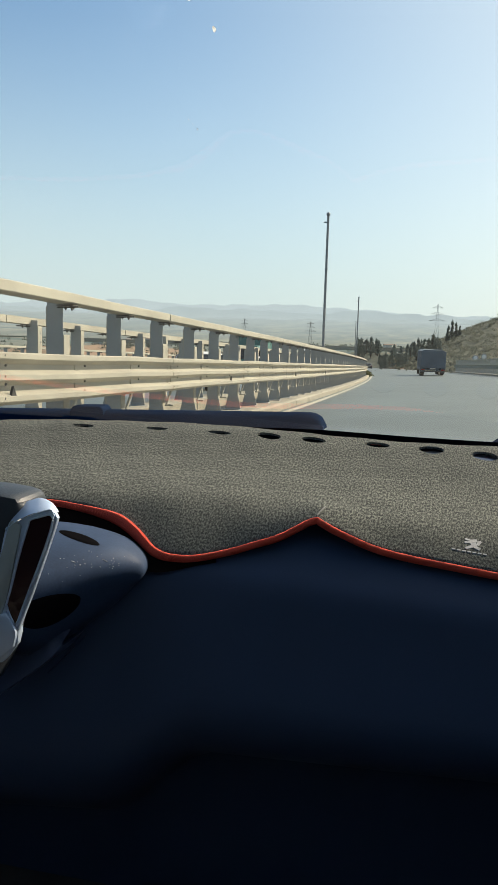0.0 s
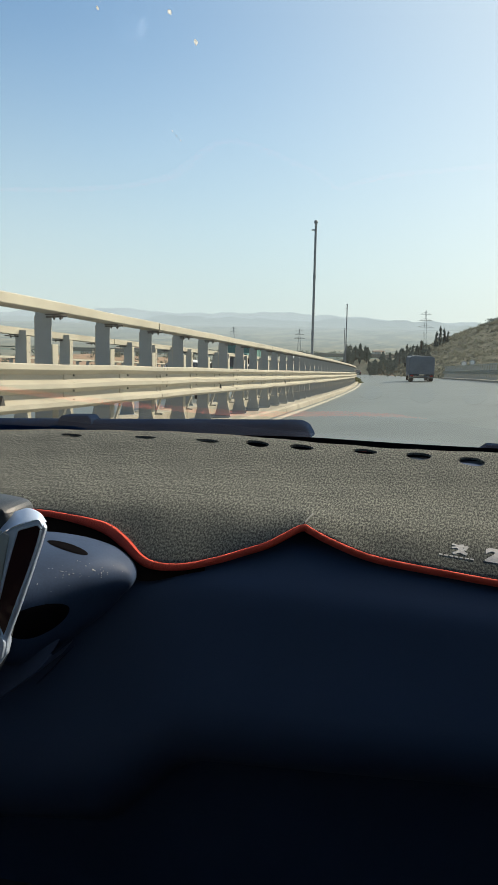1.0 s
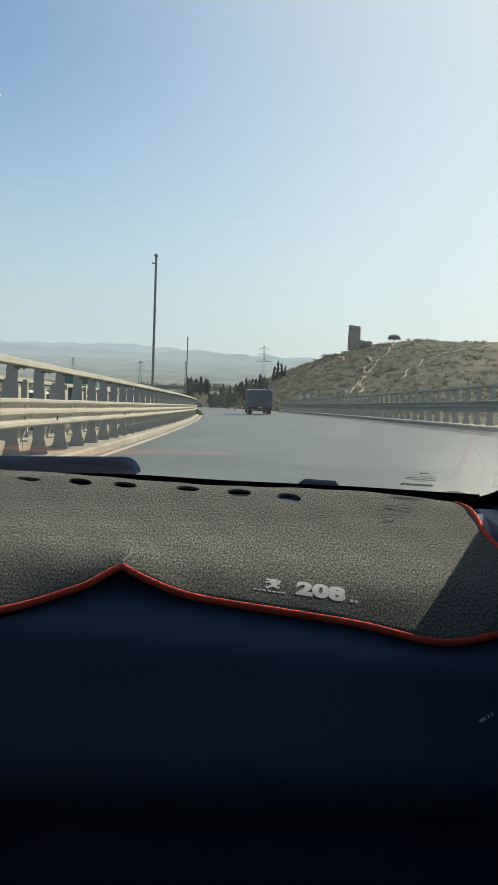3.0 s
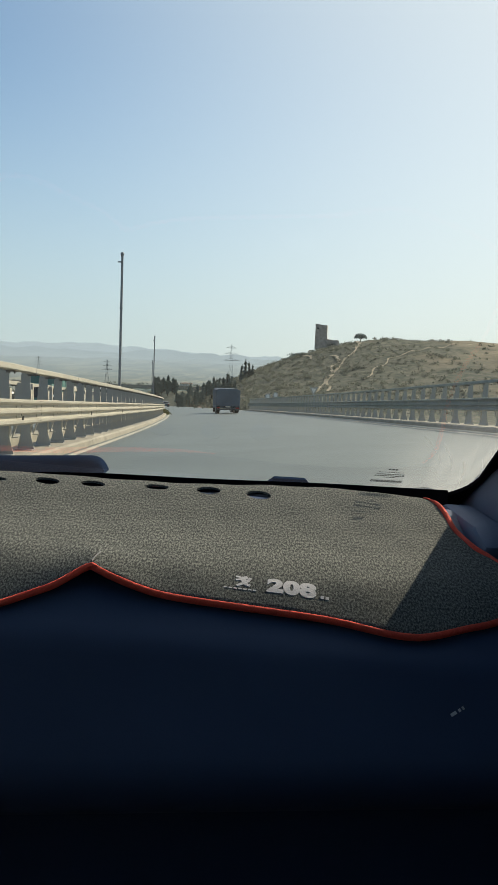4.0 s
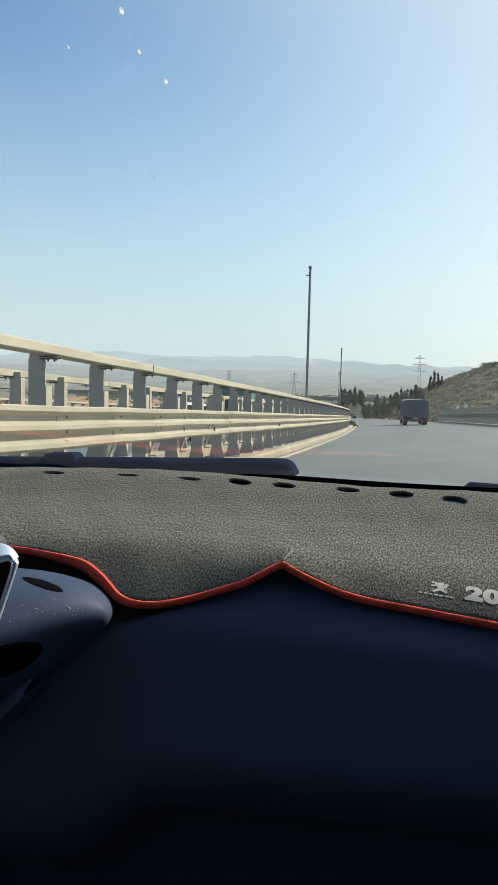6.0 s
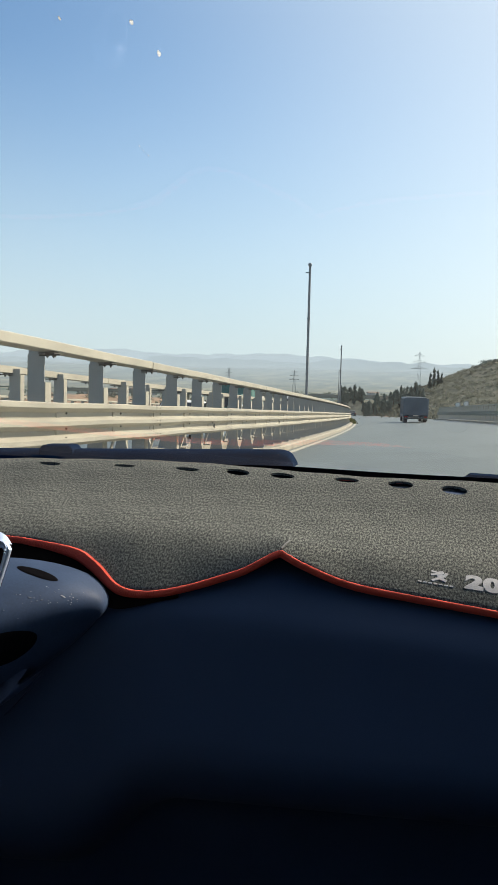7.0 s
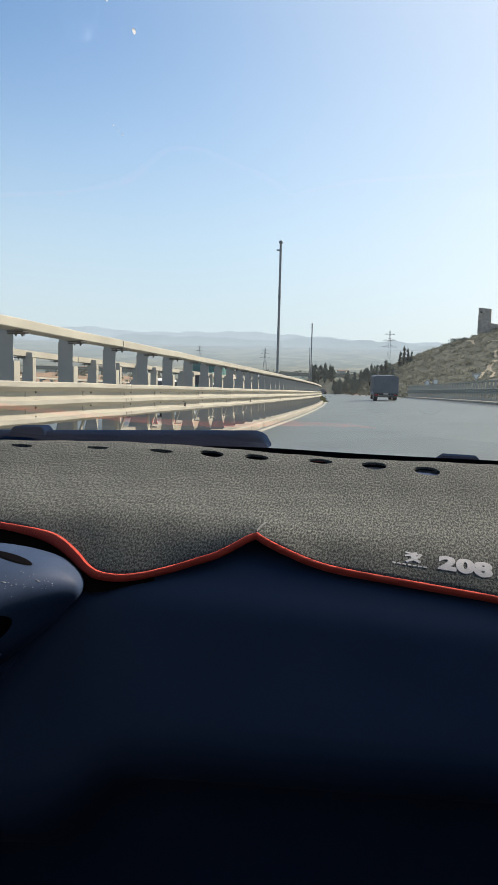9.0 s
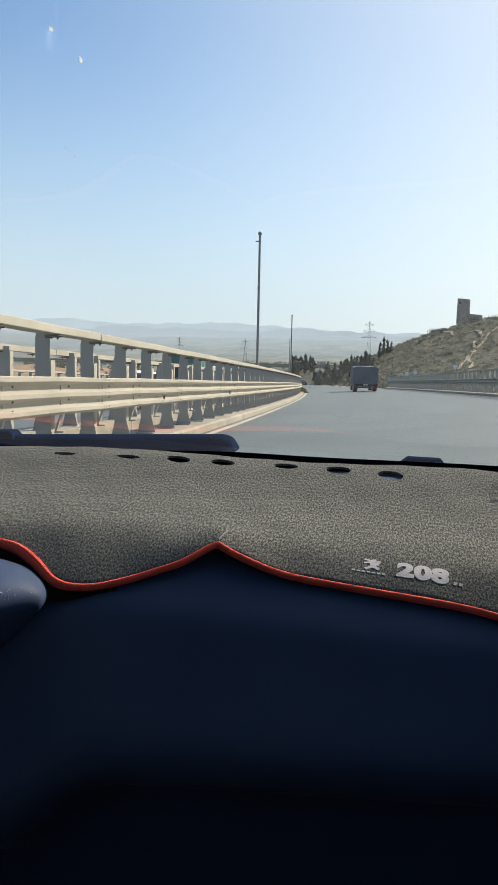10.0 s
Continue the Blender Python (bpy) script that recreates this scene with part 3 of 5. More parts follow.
# ---- steel bridge barriers ----
def post_mesh():
    """A rolled steel post: web across the road coloured darker for shade, two flanges coloured lighter for sun, a foot
    plate with gussets.
    """
    bm = bmesh.new()
    box(bm, (0.086, 0.056, 0.70), (0.012, 0.125, 1.08))
    box(bm, (-0.085, 0.054, 0.83), (0.010, 0.120, 1.34))
    bright = len(bm.faces)
    box(bm, (0.0, 0.0, 0.87), (0.16, 0.012, 1.42))
    for z in (1.40, 1.28):
        tube(bm, (-0.098, 0.075, z), (-0.088, 0.075, z), 0.013, sides=6)
    box(bm, (0.0, 0.0, 0.172), (0.30, 0.22, 0.02), bevel=0.004)
    prism(bm, [(0.09, 0.18), (0.16, 0.18), (0.09, 0.46)], -0.006, 0.006, "y")
    prism(bm, [(-0.09, 0.18), (-0.14, 0.18), (-0.09, 0.40)], -0.006, 0.006, "y")
    bm.faces.ensure_lookup_table()
    for i in range(bright, len(bm.faces)):
        bm.faces[i].material_index = 1
    me = bpy.data.meshes.new("post")
    bm.to_mesh(me)
    bm.free()
    me.materials.append(ZINC)
    me.materials.append(SHADED_ZINC)
    return me


def spacer_mesh():
    """The folded bracket that holds the wave beam off the post, and the strut under it."""
    bm = bmesh.new()
    box(bm, (0.15, 0.02, 0.86), (0.12, 0.07, 0.22), bevel=0.006)
    box(bm, (0.17, 0.02, 0.55), (0.02, 0.05, 0.24), Matrix.Rotation(radians(18), 4, "Y"))
    box(bm, (0.19, 0.02, 0.45), (0.09, 0.05, 0.02))
    me = bpy.data.meshes.new("spacer")
    bm.to_mesh(me)
    bm.free()
    me.materials.append(ZINC)
    return me


def arm_mesh():
    """The short bracket under the top rail with its hanging bolts."""
    bm = bmesh.new()
    box(bm, (0.10, 0.06, 1.513), (0.16, 0.14, 0.010))
    tube(bm, (0.03, -0.01, 1.492), (0.24, -0.01, 1.500), 0.008, sides=6)
    for dx, dy, low in ((0.06, 0.10, 1.470), (0.14, 0.10, 1.478), (0.06, 0.02, 1.474), (0.16, 0.02, 1.466)):
        tube(bm, (dx, dy, low), (dx, dy, 1.508), 0.0075, sides=6)
        tube(bm, (dx, dy, low + 0.012), (dx, dy, low + 0.022), 0.013, sides=6)
    me = bpy.data.meshes.new("rail_bracket")
    bm.to_mesh(me)
    bm.free()
    me.materials.append(BOLT)
    return me


def bolt_mesh():
    bm = bmesh.new()
    bmesh.ops.create_cone(bm, cap_ends=True, segments=8, radius1=0.012, radius2=0.009, depth=0.012, matrix=Matrix.Rotation(radians(90), 4, "Y"))
    me = bpy.data.meshes.new("bolt")
    bm.to_mesh(me)
    bm.free()
    me.materials.append(BOLT)
    return me


def reflector_mesh():
    bm = bmesh.new()
    prism(bm, [(-0.05, -0.045), (0.05, -0.045), (0.0, 0.05)], -0.012, 0.012, "x", 0.003)
    me = bpy.data.meshes.new("reflector")
    bm.to_mesh(me)
    bm.free()
    me.materials.append(BOLT)
    return me


POST, SPACER, ARM, BOLT_ME, REFLECTOR = post_mesh(), spacer_mesh(), arm_mesh(), bolt_mesh(), reflector_mesh()


def barrier(lat, facing, u0, u1, first, label, details=True, drop=0.0, steel=None):
    """A bridge barrier: posts 1.5 m apart, a three-wave beam on spacers, a box rail on top."""
    root = thing("bridge_barrier", label, "barrier", kind="")
    f = facing
    # wave beam, in lapped lengths
    wave = []
    top, low = 1.05, 0.635
    for i in range(41):
        s = i / 40
        wave.append((0.235 + 0.043 * max(-1.0, min(1.0, 1.55 * math.cos(2 * math.pi * (s - 0.08) / 0.4))), top - s * (top - low)))
    shape = [(lat + f * a, h + drop) for a, h in wave] + [(lat + f * (a - 0.006), h + drop) for a, h in wave[::-1]]
    u, k = u0, 0
    while u < u1:
        e = min(u + 4.5, u1)
        kk = 0.0015 * (k % 2)
        part("wave_beam", sweep("wave_beam", [(a + f * kk, h) for a, h in shape], u - 0.12, e + 0.12, 1.5, steel or ZINC, smooth=False, wobble=0.007), None, root)
        o = [(lat + f * 0.02, 1.520), (lat + f * 0.18, 1.520), (lat + f * 0.19, 1.528), (lat + f * 0.19, 1.606), (lat + f * 0.18, 1.614), (lat + f * 0.02, 1.614)]
        part("top_rail", sweep("top_rail", [(a, h + drop) for a, h in o], u + 0.012, e - 0.012, 1.5, steel or ZINC, wobble=0.003), None, root)
        if details:
            cap = bmesh.new()
            box(cap, (f * 0.06, 0, 1.626 + drop), (0.14, 0.26, 0.012), bevel=0.003)
            part("splice_plate", cap, BOLT, root, m=road_pose(e, lat))
            if -6 < e < 40:
                for dx in (-0.07, 0.07):
                    for dz in (1.02, 0.86, 0.69):
                        part("bolt", BOLT_ME, None, root, m=road_pose(e + dx, lat + f * 0.279, dz + drop))
        u, k = e, k + 1
    u = first
    while u < u1:
        m = road_pose(u, lat, drop) @ Matrix.Diagonal((f, 1, 1, 1))
        p = part("post", POST, None, root, m=m)
        if u < 70:
            part("spacer", SPACER, None, root, m=m)
            part("rail_bracket", ARM, None, root, m=m)
        u += 1.5
    if details:
        u, k = first, 0
        while u < min(u1, 34):
            for dz in ((0.945, 0.80) if k % 3 else (0.945, 0.87, 0.80, 0.71)):
                part("bolt", BOLT_ME, None, root, m=road_pose(u + 0.09, lat + f * 0.262, dz + drop))
            if k % 5 == 2:
                part("reflector", REFLECTOR, None, root, "dark triangular reflector bracket", m=road_pose(u + 0.2, lat + f * 0.26, 0.735 + drop))
            u, k = u + 1.5, k + 1
    return root


barrier(-3.42, 1, -21.4, 82, -19.87, "cream galvanised steel bridge barrier on a concrete kerb")
barrier(-5.45, -1, -21.5, 82, -19.3, "cream steel barrier on the far side of the median gap", details=False, drop=-0.02)
barrier(8.75, -1, -16.5, 112, -16.0, "steel bridge barrier on the outer kerb, darkened to grey-green for backlight", details=False, steel=BACKLIT_ZINC)
barrier(-16.5, 1, 6, 82, 6.9, "cream steel barrier on the far bridge edge", details=False)


# ---- slim poles in the median gap ----
def lamp_pole(u):
    root = thing("slim_pole", "tall thin dark steel pole rising behind the bridge barrier", "pole", "poles along the median", m=road_pose(u, -4.45, -1.0))
    bm = bmesh.new()
    tube(bm, (0, 0, 0), (0, 0, 9.15), 0.070, 0.056, 12)
    part("shaft", bm, POLE, root, smooth=True)
    bm = bmesh.new()
    bmesh.ops.create_uvsphere(bm, u_segments=14, v_segments=8, radius=0.098, matrix=Matrix.Translation((0, 0, 9.22)))
    part("cap", bm, POLE, root, smooth=True)
    bm = bmesh.new()
    box(bm, (-0.12, 0, 8.85), (0.16, 0.06, 0.06), bevel=0.01)
    part("cable_hook", bm, POLE, root)
    bm = bmesh.new()
    box(bm, (0, 0, 0.02), (0.4, 0.4, 0.04), bevel=0.01)
    part("base_plate", bm, POLE, root)
    for z in (3.9, 6.6):
        bm = bmesh.new()
        tube(bm, (0, 0, z), (0, 0, z + 0.08), 0.076, sides=12)
        part("collar", bm, POLE, root)
    bm = bmesh.new()
    box(bm, (0, 0, -1.5), (0.8, 0.8, 3.0), bevel=0.02)
    part("footing", bm, CONCRETE, root)
    return root


for u in (40.0, 88.0, 136.0):
    lamp_pole(u)


# ---- ground, hills and distance ----
def land_height(x, y):
    """Height of the land: a valley under the bridge, a fall to the plain, a dry hill on the outer side, a red hill beyond the far road."""
    x, y = np.asarray(x, float), np.asarray(y, float)
    r = np.hypot(x + BEND, y)
    u = BEND * np.arctan2(y, x + BEND)
    lat = r - BEND
    road_z = -FALL * np.clip(u, -200, 420) + RAIL_Z + np.where(lat > RAIL_LAT, BANK * (np.clip(lat, -60, 12) - RAIL_LAT), 0.019 * (np.clip(lat, -22, 60) - RAIL_LAT))
    bench = ease(96, 116, u)
    near = road_z - 0.75 - 9.0 * (1 - bench)
    away = np.clip(np.abs(lat + 4) - 15, 0, None)
    z = near - 0.05 * np.minimum(away, 120) * bench
    far = -17.0 + 45.0 * ease(700, 4700, y) + 1.5 * np.sin(x * 0.006) * np.sin(y * 0.004)
    w = ease(60, 420, away) * 0.8 + ease(420, 700, y)
    z = z + (far - z) * np.clip(w, 0, 1)
    # dry hill
    ridge = -4.0 + 10.8 * ease(-14, 20, x) + 9.0 * ease(10, 46, x) + 1.5 * ease(40, 60, x) - 1.5 * ease(60, 130, x)
    ridge = ridge - 20.0 * ease(160, 330, x)
    rise = ease(120, 302, y + 0.25 * x) * (1 - 0.75 * ease(330, 560, y))
    hill = z + (ridge + 0.5 * np.sin(x * 0.21) * np.sin(y * 0.13) + 0.35 * np.sin(x * 0.5 + y * 0.3) - z) * rise * ease(6, 16, lat)
    z = np.maximum(z, np.where((lat > 6) & (x > -40), hill, -1e3))
    # red hill beyond the far road
    rx, ry = (x + 78) / 46, (y - 178) / 60
    bump = np.exp(-(rx * rx + ry * ry)) * (7.0 + 0.5 * np.sin(x * 0.3) * np.sin(y * 0.25)) * ease(-17, -30, lat)
    z = z + bump
    return z


def spread(lo, hi, near, n):
    """Steps that lie close together at a place and wide apart far off."""
    t = np.linspace(-1, 1, n)
    s = np.sign(t) * np.abs(t) ** 2.6
    return near + np.where(s < 0, s * (near - lo), s * (hi - near))


xs, ys = spread(-4700, 4700, 0, 221), spread(-500, 4780, 170, 261)
gx, gy = np.meshgrid(xs, ys)
gz = land_height(gx, gy)
nx, ny = len(xs), len(ys)
idx = np.arange(nx * ny).reshape(ny, nx)
quads = np.stack([idx[:-1, :-1], idx[:-1, 1:], idx[1:, 1:], idx[1:, :-1]], -1).reshape(-1, 4)
ground_me = mesh_of("ground", np.stack([gx, gy, gz], -1).reshape(-1, 3), quads, LAND, smooth=True, sharp=180)
ground_me.materials.append(DRY_HILL)
ground_me.materials.append(RED_EARTH)
cx, cy = gx.ravel()[quads].mean(1), gy.ravel()[quads].mean(1)
on_hill = (cx > -30) & (cx < 330) & (cy > 90) & (cy < 600)
on_red = (((cx + 78) / 80) ** 2 + ((cy - 178) / 95) ** 2 < 1)
near_road = (cy > 90) & (cy < 300) & (cx > -140) & (cx < 40)
ground_me.polygons.foreach_set("material_index", np.where(on_red, 2, np.where(on_hill | near_road, 1, 0)).astype(np.int32))
ground = tagged(new("ground", ground_me), "dry rolling farmland of stubble, bare soil and green fields", "land", kind="structure")


def ridge_wall(name, dist, base, top, seed, mat, label):
    """A chain of far mountains round the horizon, as a plain backdrop."""
    rng = random.Random(seed)
    ph = [rng.uniform(0, 6.28) for _ in range(6)]
    verts, faces, n = [], [], 361
    for i in range(n):
        a = radians(-80 + 160 * i / (n - 1))
        d = math.degrees(a)
        e = top + 0.22 * math.sin(d * 0.16 + ph[0]) + 0.13 * math.sin(d * 0.43 + ph[1]) + 0.07 * math.sin(d * 1.1 + ph[2]) + 0.05 * math.sin(d * 2.7 + ph[3]) + 0.03 * math.sin(d * 6.1 + ph[4]) + 0.16 * noise.fractal((d * 0.35, seed * 3.1, 0.0), 0.8, 2.1, 5)
        x, y = dist * math.sin(a), dist * math.cos(a)
        verts += [(x * 0.97, y * 0.97, base), (x, y, 1.1 + dist * math.tan(radians(e)))]
    for i in range(n - 1):
        faces.append((2 * i, 2 * i + 2, 2 * i + 3, 2 * i + 1))
    return tagged(new(name, mesh_of(name, verts, faces, mat, True)), label, "mountains", kind="structure")


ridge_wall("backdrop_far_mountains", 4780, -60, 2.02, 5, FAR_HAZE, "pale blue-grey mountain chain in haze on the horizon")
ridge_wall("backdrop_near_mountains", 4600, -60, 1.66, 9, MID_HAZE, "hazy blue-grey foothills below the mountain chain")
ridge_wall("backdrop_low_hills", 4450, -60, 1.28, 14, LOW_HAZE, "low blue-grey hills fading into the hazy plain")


def far_plain():
    """The far side of the plain, rising gently towards the foothills."""
    verts, faces, na, nr = [], [], 121, 24
    for j in range(nr):
        r = 1650 * (4440 / 1650) ** (j / (nr - 1))
        for i in range(na):
            a = radians(-80 + 160 * i / (na - 1))
            e = -0.42 + 1.62 * ((r - 1650) / 2790) ** 0.8 + 0.03 * math.sin(a * 23 + r * 0.004) * (r - 1650) / 2790
            verts.append((r * math.sin(a), r * math.cos(a), 1.1 + r * math.tan(radians(e))))
    for j in range(nr - 1):
        for i in range(na - 1):
            faces.append((j * na + i, j * na + i + 1, (j + 1) * na + i + 1, (j + 1) * na + i))
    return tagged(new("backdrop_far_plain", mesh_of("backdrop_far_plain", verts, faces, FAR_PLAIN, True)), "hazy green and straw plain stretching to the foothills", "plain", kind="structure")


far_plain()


# ---- plants ----
def leaf_cloud(rng, n, size, place):
    """Many small leaf cards with a slight fold, at places that place(rng) gives."""
    verts, faces = [], []
    for _ in range(n):
        c = Vector(place(rng))
        s = size * rng.uniform(0.6, 1.3)
        q = Euler((rng.uniform(0, 6.3), rng.uniform(0, 6.3), rng.uniform(0, 6.3))).to_matrix()
        k = len(verts)
        verts += [c + q @ Vector(v) * s for v in ((-0.5, -0.2, 0), (0.5, -0.25, 0), (0.6, 0.3, 0.12), (-0.4, 0.4, 0.1))]
        faces.append((k, k + 1, k + 2, k + 3))
    return verts, faces


def conifer_meshes(seed, height, slim):
    """A conifer: tapered trunk, a leaning outline with gaps, tufts of small leaves in tiers."""
    rng = random.Random(seed)
    bm = bmesh.new()
    tube(bm, (0, 0, -0.6), (0, 0, height * 0.93), 0.03 * height, 0.006 * height, 7)
    for i in range(14):
        z, a = height * rng.uniform(0.12, 0.85), rng.uniform(0, 6.28)
        r = slim * height * (1 - z / height) * 0.9
        tube(bm, (0, 0, z), (r * math.cos(a), r * math.sin(a), z + 0.06 * height), 0.008 * height, 0.003 * height, 4)
    trunk = bpy.data.meshes.new("trunk")
    bm.to_mesh(trunk)
    bm.free()
    trunk.materials.append(BARK)
    lobes = [(rng.uniform(0.06, 0.9), rng.uniform(0, 6.28), rng.uniform(0.6, 1.15)) for _ in range(26)]

    def place(g):
        s, a, w = g.choice(lobes)
        r = slim * height * (1.02 - s) ** 0.8 * w
        k = g.uniform(0.3, 1.0)
        return (k * r * math.cos(a) + g.gauss(0, 0.022 * height), k * r * math.sin(a) + g.gauss(0, 0.022 * height), s * height + g.gauss(0, 0.03 * height))
    v, f = leaf_cloud(rng, 1500, height * 0.05, place)
    v2, f2 = leaf_cloud(rng, 60, height * 0.03, lambda g: (g.gauss(0, 0.012 * height), g.gauss(0, 0.012 * height), height * g.uniform(0.9, 1.02)))
    v, f = v + v2, f + [tuple(i + len(v) for i in q) for q in f2]
    return trunk, mesh_of("crown", v, f, PINE)


CONIFERS = [conifer_meshes(s, 8.0, w) for s, w in ((1, 0.27), (2, 0.31), (3, 0.17), (4, 0.36))]


def conifer(x, y, height, kind, group):
    root = thing("conifer", "dark green conifer with an uneven pointed crown", "tree", group, m=Matrix.Translation((x, y, float(land_height(x, y)))) @ Matrix.Rotation(x * 7 + y, 4, "Z") @ Matrix.Diagonal((height / 8, height / 8, height / 8, 1)))
    part("trunk", CONIFERS[kind][0], None, root)
    part("crown", CONIFERS[kind][1], None, root)
    return root


rng = random.Random(11)
for i in range(84):
    az = radians(-4.9 + 5.6 * i / 83 + rng.uniform(-0.12, 0.12))
    d = rng.uniform(205, 262) if az > radians(-3.4) else rng.uniform(285, 330)
    conifer(d * math.sin(az), d * math.cos(az), rng.uniform(2.8, 4.8) * d / 235 * (1.15 if i % 6 == 0 else 0.95), i % 4, "roadside conifer belt")
for az, d, h in ((1.15, 262, 5.2), (1.38, 265, 6.0), (1.62, 268, 5.0), (1.9, 268, 3.8), (-1.05, 250, 4.6), (-0.8, 252, 5.6), (-0.6, 250, 3.6)):
    conifer(d * math.sin(radians(az)), d * math.cos(radians(az)), h, 2, "conifers on the hill slope")


def scatter(name, label, category, mat, seed, n, where, size, leaves, sink=0.1):
    """Low shrubs strewn over the land, as one mass."""
    g = random.Random(seed)
    verts, faces = [], []
    for _ in range(n):
        x, y = where(g)
        s = size * g.uniform(0.5, 1.5)
        z0 = float(land_height(x, y)) - sink
        v, f = leaf_cloud(g, leaves, s * 0.30, lambda q: (x + q.gauss(0, 0.36 * s), y + q.gauss(0, 0.36 * s), z0 + abs(q.gauss(0.26, 0.24)) * s))
        k = len(verts)
        verts += v
        faces += [tuple(i + k for i in q) for q in f]
    return tagged(new(name, mesh_of(name, verts, faces, mat)), label, category, kind="stuff")


scatter("hill_scrub", "grey-green dry scrub dotting the hillside", "shrubs", SCRUB, 3, 2600, lambda g: (g.triangular(-14, 84, 8), g.uniform(150, 330)), 0.85, 28)
scatter("red_hill_scrub", "dry olive scrub on the red earth hill", "shrubs", SCRUB, 4, 260, lambda g: (g.uniform(-135, -38), g.uniform(130, 215)), 0.9, 34)
scatter("plain_trees", "dark tree rows and groves scattered over the plain", "trees", FAR_PALE_LEAF, 6, 520, lambda g: (lambda d, a: (d * math.sin(a), d * math.cos(a)))(g.uniform(640, 1640), radians(g.uniform(-32, 16))), 4.6, 22)
scatter("verge_bushes", "dusty bushes beside the road past the bridge", "shrubs", SCRUB, 8, 120, lambda g: (lambda u: (-u * u / 2418 + g.uniform(11, 19), u))(g.uniform(118, 260)), 1.3, 40)

# round-headed tree on the hill's crest
tx, ty = 300 * math.sin(radians(9.3)), 300 * math.cos(radians(9.3))
tree = thing("crest_tree", "lone umbrella-shaped dark tree on the bare hill crest", "tree", m=Matrix.Translation((tx, ty, float(land_height(tx, ty)) - 0.1)))
bm = bmesh.new()
tube(bm, (0, 0, -0.3), (0.15, 0, 1.9), 0.17, 0.11, 7)
for a in range(6):
    tube(bm, (0.15, 0, 1.7), (1.5 * math.cos(a * 1.05), 1.5 * math.sin(a * 1.05), 2.9), 0.07, 0.03, 5)
part("trunk", bm, BARK, tree)
v, f = leaf_cloud(random.Random(21), 700, 0.34, lambda g: (lambda a, r: (r * math.cos(a), r * math.sin(a), 1.9 + 2.1 * math.sqrt(max(0.05, 1 - (r / 2.4) ** 2)) * g.uniform(0.25, 1.05)))(g.uniform(0, 6.3), 2.3 * math.sqrt(g.random())))
part("crown", mesh_of("crown", v, f, PINE), None, tree)

# bushes beside the tower
for az, s in ((4.75, 2.4), (5.1, 1.9), (5.4, 1.4)):
    x, y = 298 * math.sin(radians(az)), 298 * math.cos(radians(az))
    v, f = leaf_cloud(random.Random(int(az * 100)), 260, s * 0.2, lambda g: (g.gauss(0, s * 0.36), g.gauss(0, s * 0.3), s * 0.1 + abs(g.gauss(0.2, 0.22)) * s))
    b = thing("bush", "low dark evergreen bush beside the ruined tower", "bush", "bushes by the tower", m=Matrix.Translation((x, y, float(land_height(x, y)))))
    part("leaves", mesh_of("leaves", v, f, PINE), None, b)


# ---- ruined tower on the hill ----
def ruin():
    x, y = 301 * math.sin(radians(6.6)), 301 * math.cos(radians(6.6))
    z = float(land_height(x, y))
    root = thing("ruined_tower", "ruined square stone tower with a low broken wall", "ruin", m=Matrix.Translation((x, y, z - 0.1)) @ Matrix.Rotation(radians(-9), 4, "Z"))
    g = random.Random(2)
    bm = bmesh.new()
    prism(bm, [(-2.3, 0), (2.2, 0), (2.15, 4), (2.12, 8.4), (1.2, 8.6), (0.4, 8.55), (-0.9, 8.8), (-2.15, 8.85), (-2.2, 5)], -2.2, 2.2, "y")
    bmesh.ops.subdivide_edges(bm, edges=bm.edges[:], cuts=3, use_grid_fill=True)
    for v in bm.verts:
        v.co += Vector((g.uniform(-0.06, 0.06), g.uniform(-0.06, 0.06), g.uniform(-0.06, 0.06)))
    part("tower_wall", bm, STONE, root)
    bm = bmesh.new()
    prism(bm, [(2.2, 0), (6.6, 0), (6.5, 3.0), (5.6, 3.3), (4.6, 3.2), (3.4, 3.4), (2.2, 3.5)], -1.6, -0.9, "y")
    bmesh.ops.subdivide_edges(bm, edges=bm.edges[:], cuts=2, use_grid_fill=True)
    for v in bm.verts:
        v.co += Vector((g.uniform(-0.06, 0.06), 0, g.uniform(-0.06, 0.06)))
    part("low_wall", bm, STONE, root)
    bm = bmesh.new()
    box(bm, (-1.2, -2.26, 7.3), (0.7, 0.12, 0.55), bevel=0.03)
    part("window_slit", bm, BOLT, root, "dark window opening high in the wall")
    return root


ruin()


# ---- dirt tracks up the hill ----
def track(points, wide, label):
    """A worn track laid on the hill along a smooth line."""
    verts, faces, n = [], [], 60
    pts = [Vector((*p, 0)) for p in points]
    for i in range(n):
        t = i / (n - 1) * (len(pts) - 1)
        k = min(int(t), len(pts) - 2)
        p, q = pts[k].lerp(pts[k + 1], t - k), (pts[k + 1] - pts[k]).normalized()
        side = Vector((-q.y, q.x, 0)) * wide * (0.8 + 0.35 * math.sin(i * 1.7))
        for s in (-1, -0.33, 0.33, 1):
            c = p + side * s + Vector((0.6 * math.sin(i * 0.5), 0, 0))
            verts.append((c.x, c.y, float(land_height(c.x, c.y)) + 0.22))
    for i in range(n - 1):
        faces += [(4 * i + j, 4 * i + j + 1, 4 * i + j + 5, 4 * i + j + 4) for j in range(3)]
    return tagged(new("dirt_track", mesh_of("dirt_track", verts, faces, PATH_DIRT, True)), label, "path", kind="structure")


track([(24, 190), (27, 215), (36, 240), (43, 262), (46, 285), (44, 299)], 0.5, "pale dirt track winding up the dry hill")
